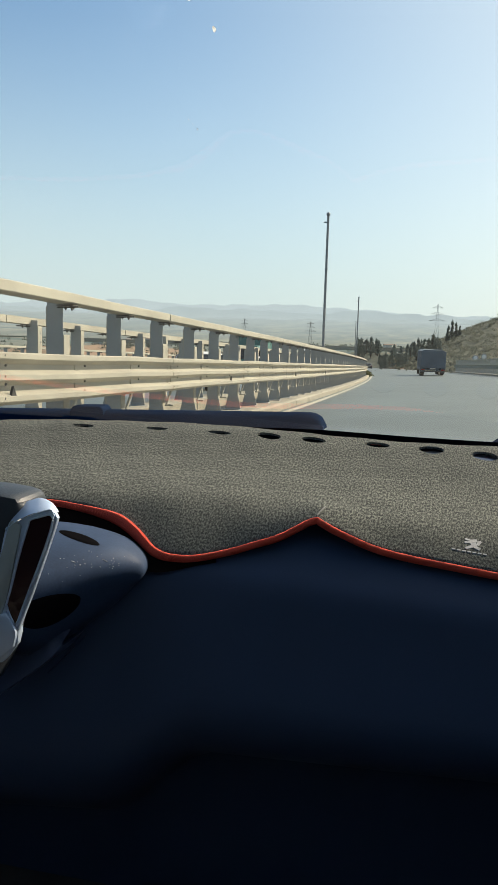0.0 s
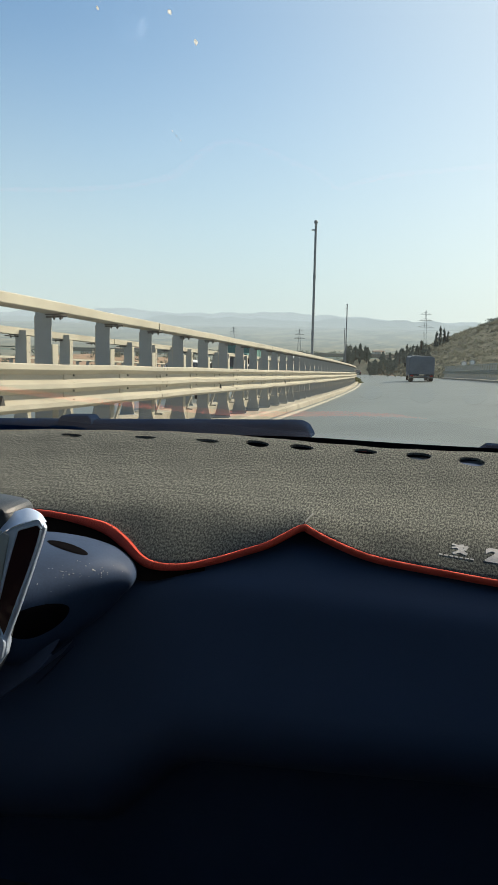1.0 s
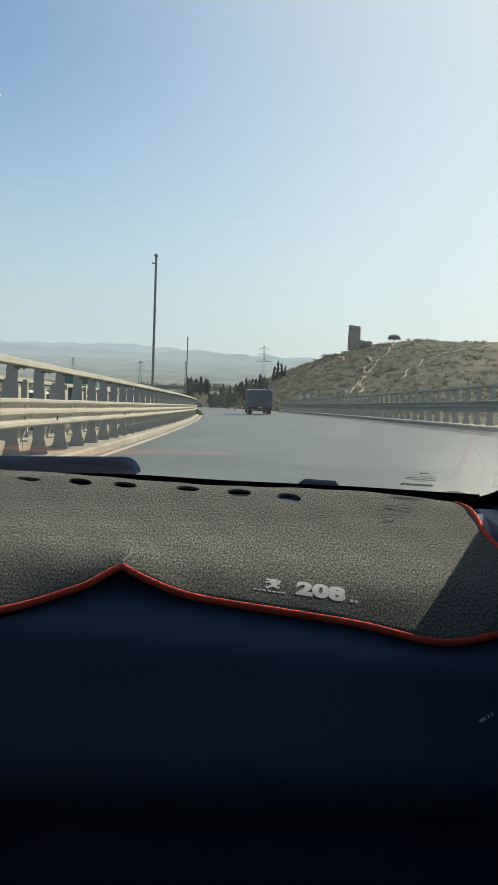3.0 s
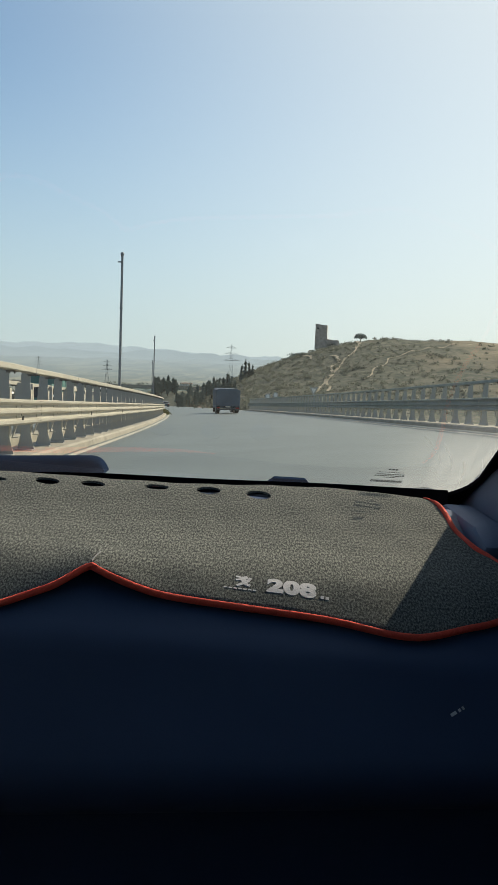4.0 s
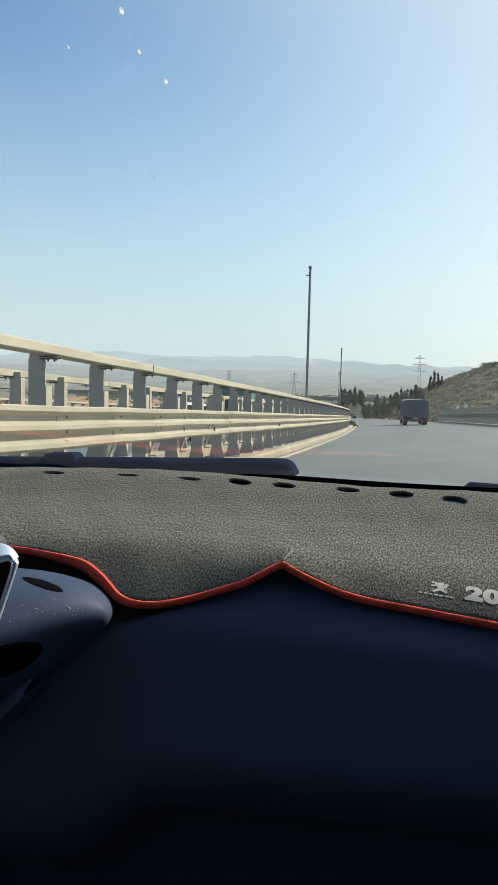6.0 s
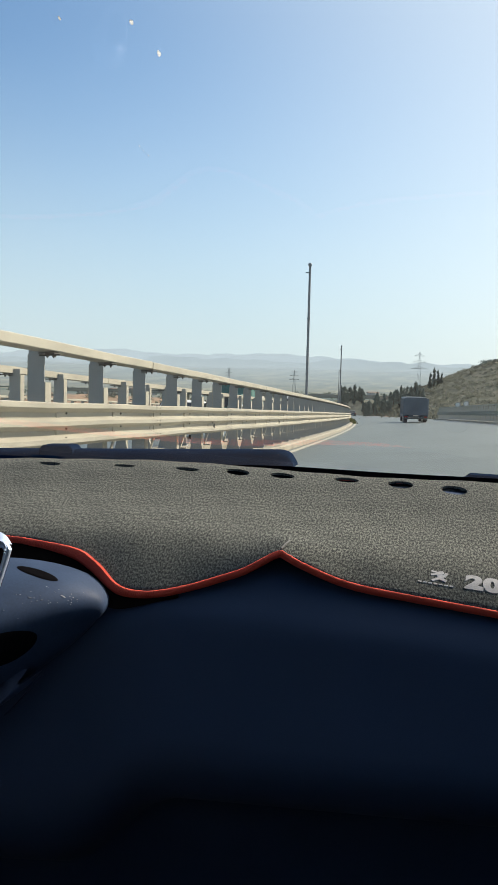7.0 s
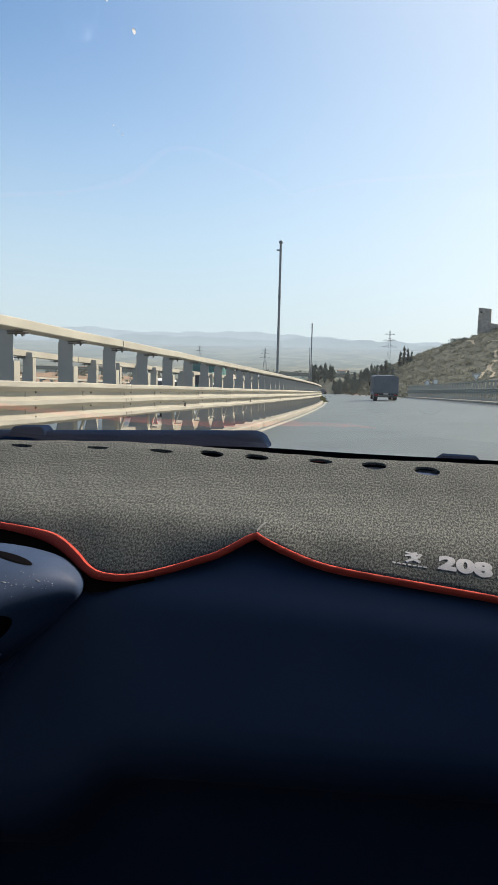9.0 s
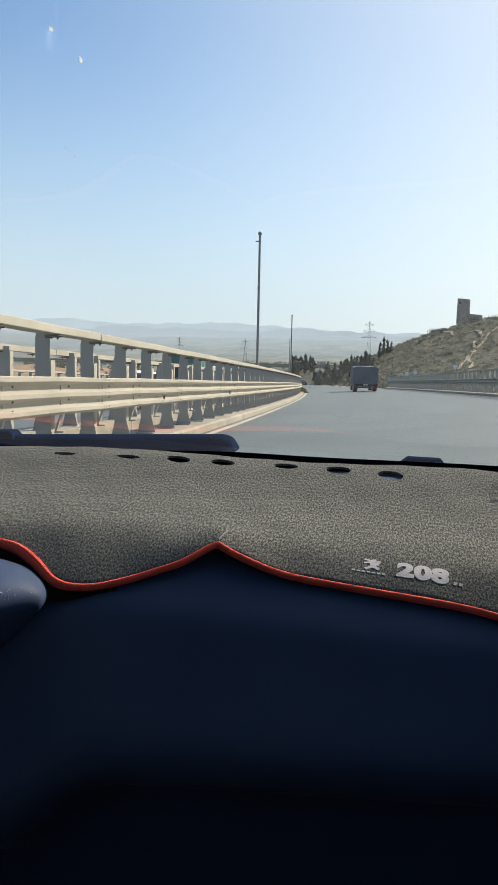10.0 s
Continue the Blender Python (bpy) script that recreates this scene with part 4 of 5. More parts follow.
track([(20, 188), (26, 208), (31, 232), (34, 244), (28, 262), (26, 275)], 0.45, "pale eroded footpath on the dry hill")
track([(34, 200), (45, 225), (60, 240), (90, 262)], 0.3, "faint dirt track across the stubble")


# ---- overhead line tower, far off ----
def pylon(x, y, height):
    z = float(land_height(x, y))
    root = thing("power_pylon", "grey lattice power pylon far off in haze", "pylon", "pylons on the plain", m=Matrix.Translation((x, y, z)))
    bm = bmesh.new()
    lv = [(0, 3.6), (0.35, 2.0), (0.62, 1.0), (1.0, 0.25)]
    for (a, ra), (b, rb) in zip(lv, lv[1:]):
        cs = [(-1, -1), (1, -1), (1, 1), (-1, 1)]
        for i in range(4):
            p, q = cs[i], cs[(i + 1) % 4]
            tube(bm, (p[0] * ra, p[1] * ra, a * height), (p[0] * rb, p[1] * rb, b * height), 0.11, sides=4)
            tube(bm, (p[0] * ra, p[1] * ra, a * height), (q[0] * rb, q[1] * rb, b * height), 0.06, sides=4)
            tube(bm, (q[0] * ra, q[1] * ra, a * height), (p[0] * rb, p[1] * rb, b * height), 0.06, sides=4)
    part("lattice", bm, POLE, root)
    for k, w in ((0.70, 6.0), (0.82, 5.0), (0.93, 4.0)):
        bm = bmesh.new()
        tube(bm, (-w, 0, k * height), (w, 0, k * height), 0.16, sides=4)
        tube(bm, (-w, 0, k * height), (0, 0, k * height + 1.6), 0.09, sides=4)
        tube(bm, (w, 0, k * height), (0, 0, k * height + 1.6), 0.09, sides=4)
        part("cross_arm", bm, POLE, root)
    return root


pylon(4.0, 640, 42)
pylon(-250, 1100, 40)
pylon(-130, 900, 36)


# ---- overpass far down the road ----
def overpass():
    root = thing("overpass", "long beige concrete road bridge over the motorway", "bridge", kind="")
    bm = bmesh.new()
    y0, z0 = 455, -4.2
    box(bm, (-70, y0, z0), (260, 9, 1.1), bevel=0.05)
    part("deck", bm, CONCRETE, root)
    for s in (-4.3, 4.3):
        bm = bmesh.new()
        box(bm, (-70, y0 + s, z0 + 1.05), (260, 0.25, 0.95), bevel=0.03)
        part("parapet", bm, CONCRETE, root)
    for x in (-160, -128, -104, -80, -52, -20, 10):
        gz0 = float(land_height(x, y0))
        bm = bmesh.new()
        box(bm, (x, y0, (z0 + gz0) / 2 - 1), (1.6, 6, z0 - gz0 + 1), bevel=0.1)
        part("pier", bm, CONCRETE, root)
    return root


overpass()

# ---- farm houses on the plain ----
g = random.Random(31)
for i in range(26):
    d, az = g.uniform(800, 1600), radians(g.uniform(-30, 12))
    x, y = d * math.sin(az), d * math.cos(az)
    w, l, h = g.uniform(9, 22), g.uniform(8, 14), g.uniform(4, 7)
    root = thing("farm_house", "small pale farm building far off on the plain", "house", "farm buildings", m=Matrix.Translation((x, y, float(land_height(x, y)) - 0.3)) @ Matrix.Rotation(g.uniform(-0.6, 0.6), 4, "Z"))
    bm = bmesh.new()
    box(bm, (0, 0, h / 2), (w, l, h))
    part("wall", bm, HOUSE_WALL, root)
    bm = bmesh.new()
    prism(bm, [(-l / 2 - 0.4, h), (l / 2 + 0.4, h), (0, h + 1.8)], -w / 2 - 0.4, w / 2 + 0.4, "x")
    part("roof", bm, HOUSE_ROOF, root)


# ---- concrete median wall past the bridge, with weeds at its foot ----
def median_wall(lat, u0, u1, label):
    root = thing("median_wall", label, "barrier", kind="")
    u = u0
    while u < u1:
        e = min(u + 6, u1)
        part("wall_block", sweep("wall_block", [(lat - 0.3, -0.15), (lat + 0.3, -0.15), (lat + 0.28, 0.10), (lat + 0.14, 0.34), (lat + 0.10, 0.86), (lat + 0.07, 0.89), (lat - 0.07, 0.89), (lat - 0.10, 0.86), (lat - 0.14, 0.34), (lat - 0.28, 0.10)], u + 0.012, e - 0.012, 3, WALL_CONCRETE), None, root)
        u = e
    return root


median_wall(-3.7, 82.4, 300, "cream concrete median wall with worn joints")
median_wall(-16.6, 82.4, 300, "cream concrete wall along the far road edge")
g = random.Random(5)
v, f = [], []
for i in range(240):
    u = 82 + 120 * g.random() ** 1.5
    p = on_road(u, -3.25 + g.uniform(-0.15, 0.2), 0.0)
    a, b = leaf_cloud(g, 16, 0.16, lambda q: (p.x + q.gauss(0, 0.18), p.y + q.gauss(0, 0.2), p.z + abs(q.gauss(0.1, 0.14))))
    f += [tuple(k + len(v) for k in q) for q in b]
    v += a
tagged(new("median_weeds", mesh_of("median_weeds", v, f, WEED)), "dry green weeds along the foot of the median wall", "weeds", kind="stuff")
verge = new("median_verge", sweep("median_verge", [(-5.95, -0.02), (-2.95, -0.02), (-2.95, -0.5), (-5.95, -0.5)], 82, 400, 4, PATH_DIRT))
tagged(verge, "dusty gravel strip between the two carriageways", "verge", kind="structure")


# ---- road signs past the outer barrier ----
def round_sign(u, lat, tall, shape):
    root = thing("road_sign", "small %s road sign on a post seen from a distance" % shape, "sign", "signs beside the slip road", m=road_pose(u, lat, -1.0))
    bm = bmesh.new()
    tube(bm, (0, 0.05, 0), (0, 0.05, tall + 1.4), 0.04, sides=8)
    part("post", bm, POLE, root)
    bm = bmesh.new()
    if shape == "round":
        tube(bm, (0, -0.02, tall + 1), (0, 0.02, tall + 1), 0.42, sides=24)
    else:
        prism(bm, [(-0.5, tall + 1.4), (0.5, tall + 1.4), (0, tall + 0.55)], -0.02, 0.02, "y")
    part("sign_face", bm, SIGN_FACE, root)
    bm = bmesh.new()
    if shape == "round":
        tube(bm, (0, -0.035, tall + 1), (0, -0.022, tall + 1), 0.27, sides=24)
    else:
        prism(bm, [(-0.28, tall + 1.27), (0.28, tall + 1.27), (0, tall + 0.8)], -0.035, -0.022, "y")
    part("sign_panel", bm, PAINT_WHITE, root)
    return root


round_sign(120, 12.4, 2.0, "round")
round_sign(114, 12.6, 2.1, "round")
round_sign(84, 12.2, 2.2, "triangular")


# ---- vehicles on the road ----
def wheel(root, x, y, r, w):
    bm = bmesh.new()
    tube(bm, (-w / 2, 0, 0), (w / 2, 0, 0), r, sides=20)
    bmesh.ops.bevel(bm, geom=[e for e in bm.edges if e.calc_length() < r * 0.6], offset=0.03, segments=2, affect="EDGES")
    ob = part("wheel", bm, TYRE, root, m=Matrix.Translation((x, y, r)), smooth=True)
    bm = bmesh.new()
    tube(bm, (-w / 2 - 0.012, 0, 0), (w / 2 + 0.012, 0, 0), r * 0.58, sides=16)
    part("rim", bm, RIM, ob)
    return ob


def shell(outline, half, tuck, mat_name):
    """A body drawn from its side outline (y, z): rounded edges, and sides that lean in above the waist."""
    bm = bmesh.new()
    prism(bm, outline, -half, half, "x", 0.05)
    lo, hi = min(z for _, z in outline), max(z for _, z in outline)
    for v in bm.verts:
        k = max(0.0, (v.co.z - (lo + 0.45 * (hi - lo))) / (0.55 * (hi - lo)))
        v.co.x *= 1 - tuck * k
    return bm


def saloon(m, mat, label, group):
    """A four-door car; its nose points along -y."""
    root = thing("car", label, "car", group, m=m)
    out = [(-2.1, 0.25), (2.05, 0.25), (2.15, 0.5), (2.12, 0.92), (1.55, 1.02), (0.95, 1.42), (0.2, 1.48), (-0.45, 1.42), (-1.15, 0.98), (-2.0, 0.82), (-2.16, 0.55)]
    part("body", shell(out, 0.86, 0.22, mat), mat, root, smooth=True)
    bm = bmesh.new()
    prism(bm, [(-1.08, 1.02), (-0.48, 1.375), (-0.50, 1.39), (-1.12, 1.03)], -0.68, 0.68, "x")
    part("windscreen", bm, CAR_GLASS, root)
    bm = bmesh.new()
    prism(bm, [(1.50, 1.05), (0.98, 1.38), (1.0, 1.40), (1.54, 1.06)], -0.66, 0.66, "x")
    part("rear_window", bm, CAR_GLASS, root)
    for s in (-1, 1):
        bm = bmesh.new()
        prism(bm, [(-0.95, 1.0), (-0.42, 1.34), (0.85, 1.36), (1.35, 1.04)], s * 0.70, s * 0.795, "x")
        part("side_window", bm, CAR_GLASS, root)
        bm = bmesh.new()
        box(bm, (s * 0.62, -2.09, 0.66), (0.40, 0.14, 0.16), bevel=0.03)
        part("headlight", bm, CLEAR_LENS, root)
        bm = bmesh.new()
        box(bm, (s * 0.66, 2.10, 0.76), (0.28, 0.10, 0.2), bevel=0.03)
        part("tail_light", bm, RED_LENS, root)
        bm = bmesh.new()
        box(bm, (s * 0.92, -0.72, 1.0), (0.18, 0.10, 0.14), bevel=0.03)
        part("wing_mirror", bm, PAINT_DARK, root)
        for y in (-1.32, 1.28):
            wheel(root, s * 0.76, y, 0.31, 0.2)
    bm = bmesh.new()
    box(bm, (0, -2.14, 0.42), (1.3, 0.08, 0.16), bevel=0.02)
    part("grille", bm, BLACK, root)
    bm = bmesh.new()
    box(bm, (0, 2.17, 0.55), (0.5, 0.03, 0.11))
    part("plate", bm, PLATE, root)
    return root


def van(m, label):
    """A high panel van; its nose points along -y."""
    root = thing("van", label, "van", "oncoming traffic", m=m)
    out = [(-2.7, 0.3), (2.75, 0.3), (2.8, 0.6), (2.75, 2.4), (2.6, 2.5), (-1.0, 2.5), (-1.35, 2.38), (-2.0, 1.35), (-2.65, 1.12), (-2.78, 0.7)]
    part("body", shell(out, 1.0, 0.10, None), PAINT_WHITE, root, smooth=True)
    bm = bmesh.new()
    prism(bm, [(-2.02, 1.36), (-1.36, 2.30), (-1.40, 2.33), (-2.08, 1.37)], -0.86, 0.86, "x")
    part("windscreen", bm, CAR_GLASS, root)
    bm = bmesh.new()
    prism(bm, [(-2.79, 0.45), (-2.66, 1.1), (-2.05, 1.33), (-2.07, 1.36), (-2.70, 1.14), (-2.84, 0.5)], -0.93, 0.93, "x")
    part("bonnet", bm, PAINT_VAN_SHADE, root, "bonnet and grille coloured dark for the shade on them")
    for s in (-1, 1):
        bm = bmesh.new()
        prism(bm, [(-1.75, 1.4), (-1.3, 2.05), (-0.7, 2.05), (-0.7, 1.4)], s * 0.90, s * 0.985, "x")
        part("side_window", bm, CAR_GLASS, root)
        bm = bmesh.new()
        prism(bm, [(-2.78, 0.75), (-2.7, 1.08), (-2.35, 1.2), (-2.5, 0.85)], s * 0.70, s * 1.01, "x", 0.02)
        part("headlight", bm, CLEAR_LENS, root)
        bm = bmesh.new()
        box(bm, (s * 1.12, -1.75, 1.5), (0.2, 0.14, 0.34), bevel=0.04)
        part("wing_mirror", bm, BLACK, root)
        for y in (-1.75, 1.75):
            wheel(root, s * 0.88, y, 0.35, 0.22)
    bm = bmesh.new()
    box(bm, (0, -2.83, 0.52), (1.7, 0.1, 0.3), bevel=0.04)
    part("bumper", bm, BLACK, root)
    return root


def lorry(m, cab_mat, tarp, label, name="truck", group=""):
    """A cab-over truck with a tarpaulin body; its nose points along -y."""
    root = thing(name, label, "truck", group, m=m)
    bm = bmesh.new()
    prism(bm, [(-3.4, 0.55), (-1.75, 0.55), (-1.75, 2.45), (-3.15, 2.45), (-3.42, 1.5)], -1.1, 1.1, "x", 0.06)
    part("cab", bm, cab_mat, root, smooth=True)
    bm = bmesh.new()
    prism(bm, [(-3.43, 1.5), (-3.20, 2.3), (-3.24, 2.32), (-3.47, 1.5)], -0.98, 0.98, "x")
    part("windscreen", bm, CAR_GLASS, root)
    bm = bmesh.new()
    prism(bm, [(-1.21, 0.74), (1.21, 0.74), (1.21, 2.95), (0.9, 3.12), (-0.9, 3.12), (-1.21, 2.95)], -1.62, 3.9, "y", 0.04)
    part("tarpaulin_body", bm, tarp, root)
    for k in range(8):
        bm = bmesh.new()
        for s in (-1, 1):
            box(bm, (s * 1.215, -1.4 + k * 0.74, 2.0), (0.03, 0.05, 1.9))
        part("hoop", bm, tarp, root)
    bm = bmesh.new()
    box(bm, (0, 1.1, 0.93), (2.3, 5.6, 0.22), bevel=0.02)
    part("chassis", bm, BLACK, root)
    bm = bmesh.new()
    box(bm, (0, 3.88, 0.62), (2.3, 0.1, 0.16), bevel=0.02)
    part("rear_bar", bm, PAINT_DARK, root)
    for s in (-1, 1):
        for y in (-2.6, 1.6, 2.7):
            wheel(root, s * 0.95, y, 0.47, 0.34)
        bm = bmesh.new()
        box(bm, (s * 0.95, 3.94, 0.82), (0.34, 0.06, 0.14), bevel=0.02)
        part("tail_light", bm, RED_LENS, root)
        bm = bmesh.new()
        box(bm, (s * 0.8, -3.43, 1.0), (0.3, 0.08, 0.2), bevel=0.03)
        part("headlight", bm, CLEAR_LENS, root)
        bm = bmesh.new()
        box(bm, (s * 0.95, 3.35, 0.55), (0.4, 0.03, 0.5))
        part("mud_flap", bm, TYRE, root)
        bm = bmesh.new()
        box(bm, (s * 1.25, -3.2, 1.9), (0.12, 0.1, 0.5), bevel=0.02)
        part("wing_mirror", bm, BLACK, root)
    bm = bmesh.new()
    box(bm, (0, 3.95, 0.95), (0.5, 0.03, 0.13))
    part("plate", bm, PLATE, root)
    return root


TURN = Matrix.Rotation(math.pi, 4, "Z")
lorry(road_pose(88, 3.3) @ TURN @ Matrix.Diagonal((1.03, 1, 0.86, 1)), PAINT_DARK, TARP_GREY, "grey tarpaulin box truck driving ahead on the motorway")
saloon(road_pose(236, 1.0) @ TURN, PAINT_WHITE, "white car far ahead on the motorway", "traffic ahead")
saloon(road_pose(222, 4.4) @ TURN, PAINT_DARK, "dark car far ahead on the motorway", "traffic ahead")
lorry(road_pose(60, -11.6), PAINT_GREEN, TARP_GREEN, "green cab-over truck with a green tarpaulin, oncoming", group="oncoming traffic")
van(road_pose(74, -8.2), "tall white panel van, its front coloured dark for shade, oncoming")
saloon(road_pose(31, -8.4), PAINT_WHITE, "white saloon car, oncoming behind the barrier", "oncoming traffic")
saloon(road_pose(48, -8.6), PAINT_WHITE, "white saloon car, oncoming behind the barrier", "oncoming traffic")


# ---- the car that the camera rides in ----
def pad_z(x, y):
    """Height of the padded dashboard top: nearly flat under the glass, folding down towards the seats."""
    base = np.where(x > -0.25, 0.985 - 0.03 * (x + 0.15), 0.988 - 0.10 * (x + 0.25) ** 2)

    def bend(at, soft):
        return 0.5 * ((at - y) + np.sqrt((at - y) ** 2 + soft ** 2))

    far_side = 0.045 * ease(-0.15, 0.25, x)
    return base + 0.32 * far_side - 0.32 * bend(1.235 + far_side, 0.025) + 0.2577 * bend(1.12, 0.06) - 0.9202 * bend(0.937, 0.030)


def mat_z(x, y):
    """Height of the cover, which stands up in a peak over the middle seam."""
    return pad_z(x, y) + (0.0175 * np.exp(-((x + 0.113) / 0.06) ** 2) + 0.0045 * np.exp(-np.abs(x + 0.114) / 0.010)) * np.clip((0.99 - y) / 0.075, 0, 1)


def ripple(x, y):
    """Slight unevenness of the laid cloth."""
    return 0.0005 * math.sin(x * 61 + y * 35) + 0.0005 * math.sin(x * 23 - y * 90)


HEM = [(-1.05, 0.94), (-0.62, 0.934), (-0.4647, 0.9272), (-0.4263, 0.9236), (-0.3863, 0.9175), (-0.3577, 0.9105), (-0.3308, 0.8975), (-0.3069, 0.883), (-0.2906, 0.8775), (-0.2696, 0.8765), (-0.2474, 0.879),
       (-0.2136, 0.888), (-0.1838, 0.8965), (-0.155, 0.9025), (-0.135, 0.9105), (-0.1185, 0.9175), (-0.106, 0.9155), (-0.0886, 0.9125), (-0.0544, 0.910), (0.0128, 0.9075), (0.0794, 0.904), (0.1455, 0.9005),
       (0.1849, 0.897), (0.2109, 0.8933), (0.2431, 0.8895), (0.2698, 0.8888), (0.296, 0.8927), (0.3307, 0.9013), (0.370, 0.911), (0.420, 0.932)]
SIDE = [(0.420, 0.932), (0.428, 0.960), (0.426, 1.02), (0.415, 1.072), (0.402, 1.103), (0.395, 1.132), (0.3905, 1.153), (0.3868, 1.178), (0.3868, 1.218), (0.3838, 1.252), (0.375, 1.275), (0.362, 1.290)]


def smooth_line(points, n):
    """A smooth curve through a few places (Catmull-Rom), as n places."""
    p = np.array([points[0], *points, points[-1]], float)
    out = []
    for i in range(n):
        t = i / (n - 1) * (len(points) - 1)
        k = min(int(t), len(points) - 2)
        s = t - k
        a, b, c, d = p[k:k + 4]
        out.append(0.5 * (2 * b + (c - a) * s + (2 * a - 5 * b + 4 * c - d) * s * s + (3 * b - a - 3 * c + d) * s ** 3))
    return np.array(out)


hem, side = smooth_line(HEM, 320), smooth_line(SIDE, 60)


def back_edge(x):
    if x > 0.362:
        return float(np.interp(x, [0.362, 0.375, 0.3838, 0.3868, 0.3905, 0.395, 0.402, 0.415, 0.426, 0.43], [1.290, 1.275, 1.252, 1.20, 1.153, 1.132, 1.103, 1.072, 1.0, 0.94]))
    return 1.282 + 0.018 * ease(-0.05, 0.15, x) - 0.010 * ease(0.25, 0.362, x)


car = thing("car_interior", "dark hatchback car interior with a navy-black dashboard", "car", m=LEANING)

# fleece cover over the dashboard: a padded sheet with vent holes
mat_root = thing("dashboard_mat", "charcoal fleece dashboard cover with red edging", "dashboard cover", m=LEANING)
cols, rows_n = 300, 72
verts, faces = [], []
hx = np.linspace(-1.05, 0.420, cols)
hy = np.interp(hx, hem[:, 0], hem[:, 1])
for layer, off in ((0, 0.0), (1, -0.0035)):
    for i in range(cols):
        yb = max(back_edge(hx[i]), hy[i] + 0.004)
        for j in range(rows_n):
            s = j / (rows_n - 1)
            y = hy[i] + (yb - hy[i]) * s ** 1.1
            verts.append((hx[i], y, float(mat_z(hx[i], y)) + off + ripple(hx[i], y)))
N = cols * rows_n
for i in range(cols - 1):
    for j in range(rows_n - 1):
        a, b, c, d = i * rows_n + j, (i + 1) * rows_n + j, (i + 1) * rows_n + j + 1, i * rows_n + j + 1
        faces += [(a, b, c, d), (N + d, N + c, N + b, N + a)]
    faces += [(i * rows_n, N + i * rows_n, N + (i + 1) * rows_n, (i + 1) * rows_n), ((i + 1) * rows_n - 1, (i + 2) * rows_n - 1, N + (i + 2) * rows_n - 1, N + (i + 1) * rows_n - 1)]
for j in range(rows_n - 1):
    faces += [(j, j + 1, N + j + 1, N + j), ((cols - 1) * rows_n + j + 1, (cols - 1) * rows_n + j, N + (cols - 1) * rows_n + j, N + (cols - 1) * rows_n + j + 1)]
cover_me = mesh_of("cover", verts, faces, FLEECE, True, 60)
cover = part("cover", cover_me, None, mat_root)

HOLES = [(-0.553, 1.227), (-0.425, 1.227), (-0.3200, 1.223), (-0.2404, 1.228), (-0.170, 1.232), (-0.0722, 1.241), (0.0093, 1.241), (0.0886, 1.239)]
bm = bmesh.new()
for x, y in HOLES:
    bmesh.ops.create_cone(bm, cap_ends=True, segments=28, radius1=0.0165, radius2=0.0165, depth=0.2,
                          matrix=Matrix.Translation((x, y, 0.98)) @ Matrix.Rotation(radians(-6), 4, "Z") @ Matrix.Diagonal((1.16, 0.92 if x > -0.1 else 0.85 if x > -0.25 else 0.45, 1, 1)))
cut_me = bpy.data.meshes.new("cutter")
bmesh.ops.recalc_face_normals(bm, faces=bm.faces)
bm.to_mesh(cut_me)
bm.free()
cut = new("cutter", cut_me)
mod = cover.modifiers.new("holes", "BOOLEAN")
mod.operation, mod.object, mod.solver = "DIFFERENCE", cut, "EXACT"
dg = bpy.context.evaluated_depsgraph_get()
done = bpy.data.meshes.new_from_object(cover.evaluated_get(dg))
cover.modifiers.clear()
cover.data = done
done.name = "cover"
done.materials.clear()
done.materials.append(FLEECE)
done.polygons.foreach_set("material_index", [0] * len(done.polygons))
bpy.data.objects.remove(cut)


def cord(name, line, r, mat, parent, flat=1.0):
    """A round cord laid along a line of places."""
    verts, faces, k, n = [], [], 10, len(line)
    for i in range(n):
        a, b = Vector(line[max(0, i - 1)]), Vector(line[min(n - 1, i + 1)])
        d = (b - a).normalized()
        s = d.cross(Vector((0, 0, 1))).normalized()
        u = s.cross(d)
        rad = r(line[i][0], line[i][1])
        for j in range(k):
            t = 2 * math.pi * j / k
            verts.append(Vector(line[i]) + s * rad * math.cos(t) + u * rad * flat * math.sin(t))
    for i in range(n - 1):
        for j in range(k):
            faces.append((i * k + j, i * k + (j + 1) % k, (i + 1) * k + (j + 1) % k, (i + 1) * k + j))
    faces += [tuple(range(k)), tuple(range((n - 1) * k, n * k))[::-1]]
    return part(name, mesh_of(name, verts, faces, mat, True), None, parent)


cord("edging", [(x, y - 0.001, float(mat_z(x, y)) - 0.004 + 0.005 * float(ease(1.02, 1.12, y))) for x, y in (*hem, *side[2:-2])], lambda x, y: (0.0037 + 0.0030 * math.exp(-((x + 0.345) / 0.05) ** 2)) * (1 - 0.75 * float(ease(1.245, 1.288, y))), CORD, mat_root, 1.15)["label"] = "bright red overlocked edging"
cord("edging", [(x, 1.310 - 0.016 * float(ease(-0.35, 0.0, x)), float(mat_z(x, back_edge(x))) - 0.0085) for x in np.linspace(-1.04, 0.14, 160)], lambda x, y: 0.0015 + 0.0055 * float(ease(0.13, -0.25, x)), CORD, mat_root, 0.3)["label"] = "red edging tucked along the foot of the glass"

# dark strip added as the shade under the edging; laps onto the dashboard
rows3 = [[], [], []]
for x, y in hem[hem[:, 0] < -0.225]:
    lap = 0.0005 + 0.0165 * float(ease(-0.24, -0.33, x))
    rows3[0].append((x, y + 0.001, float(mat_z(x, y)) - 0.006))
    rows3[1].append((x, y - 0.4 * lap, float(pad_z(x, y - 0.4 * lap)) - 0.0085))
    rows3[2].append((x, y - lap, float(pad_z(x, y - lap)) - 0.0125))
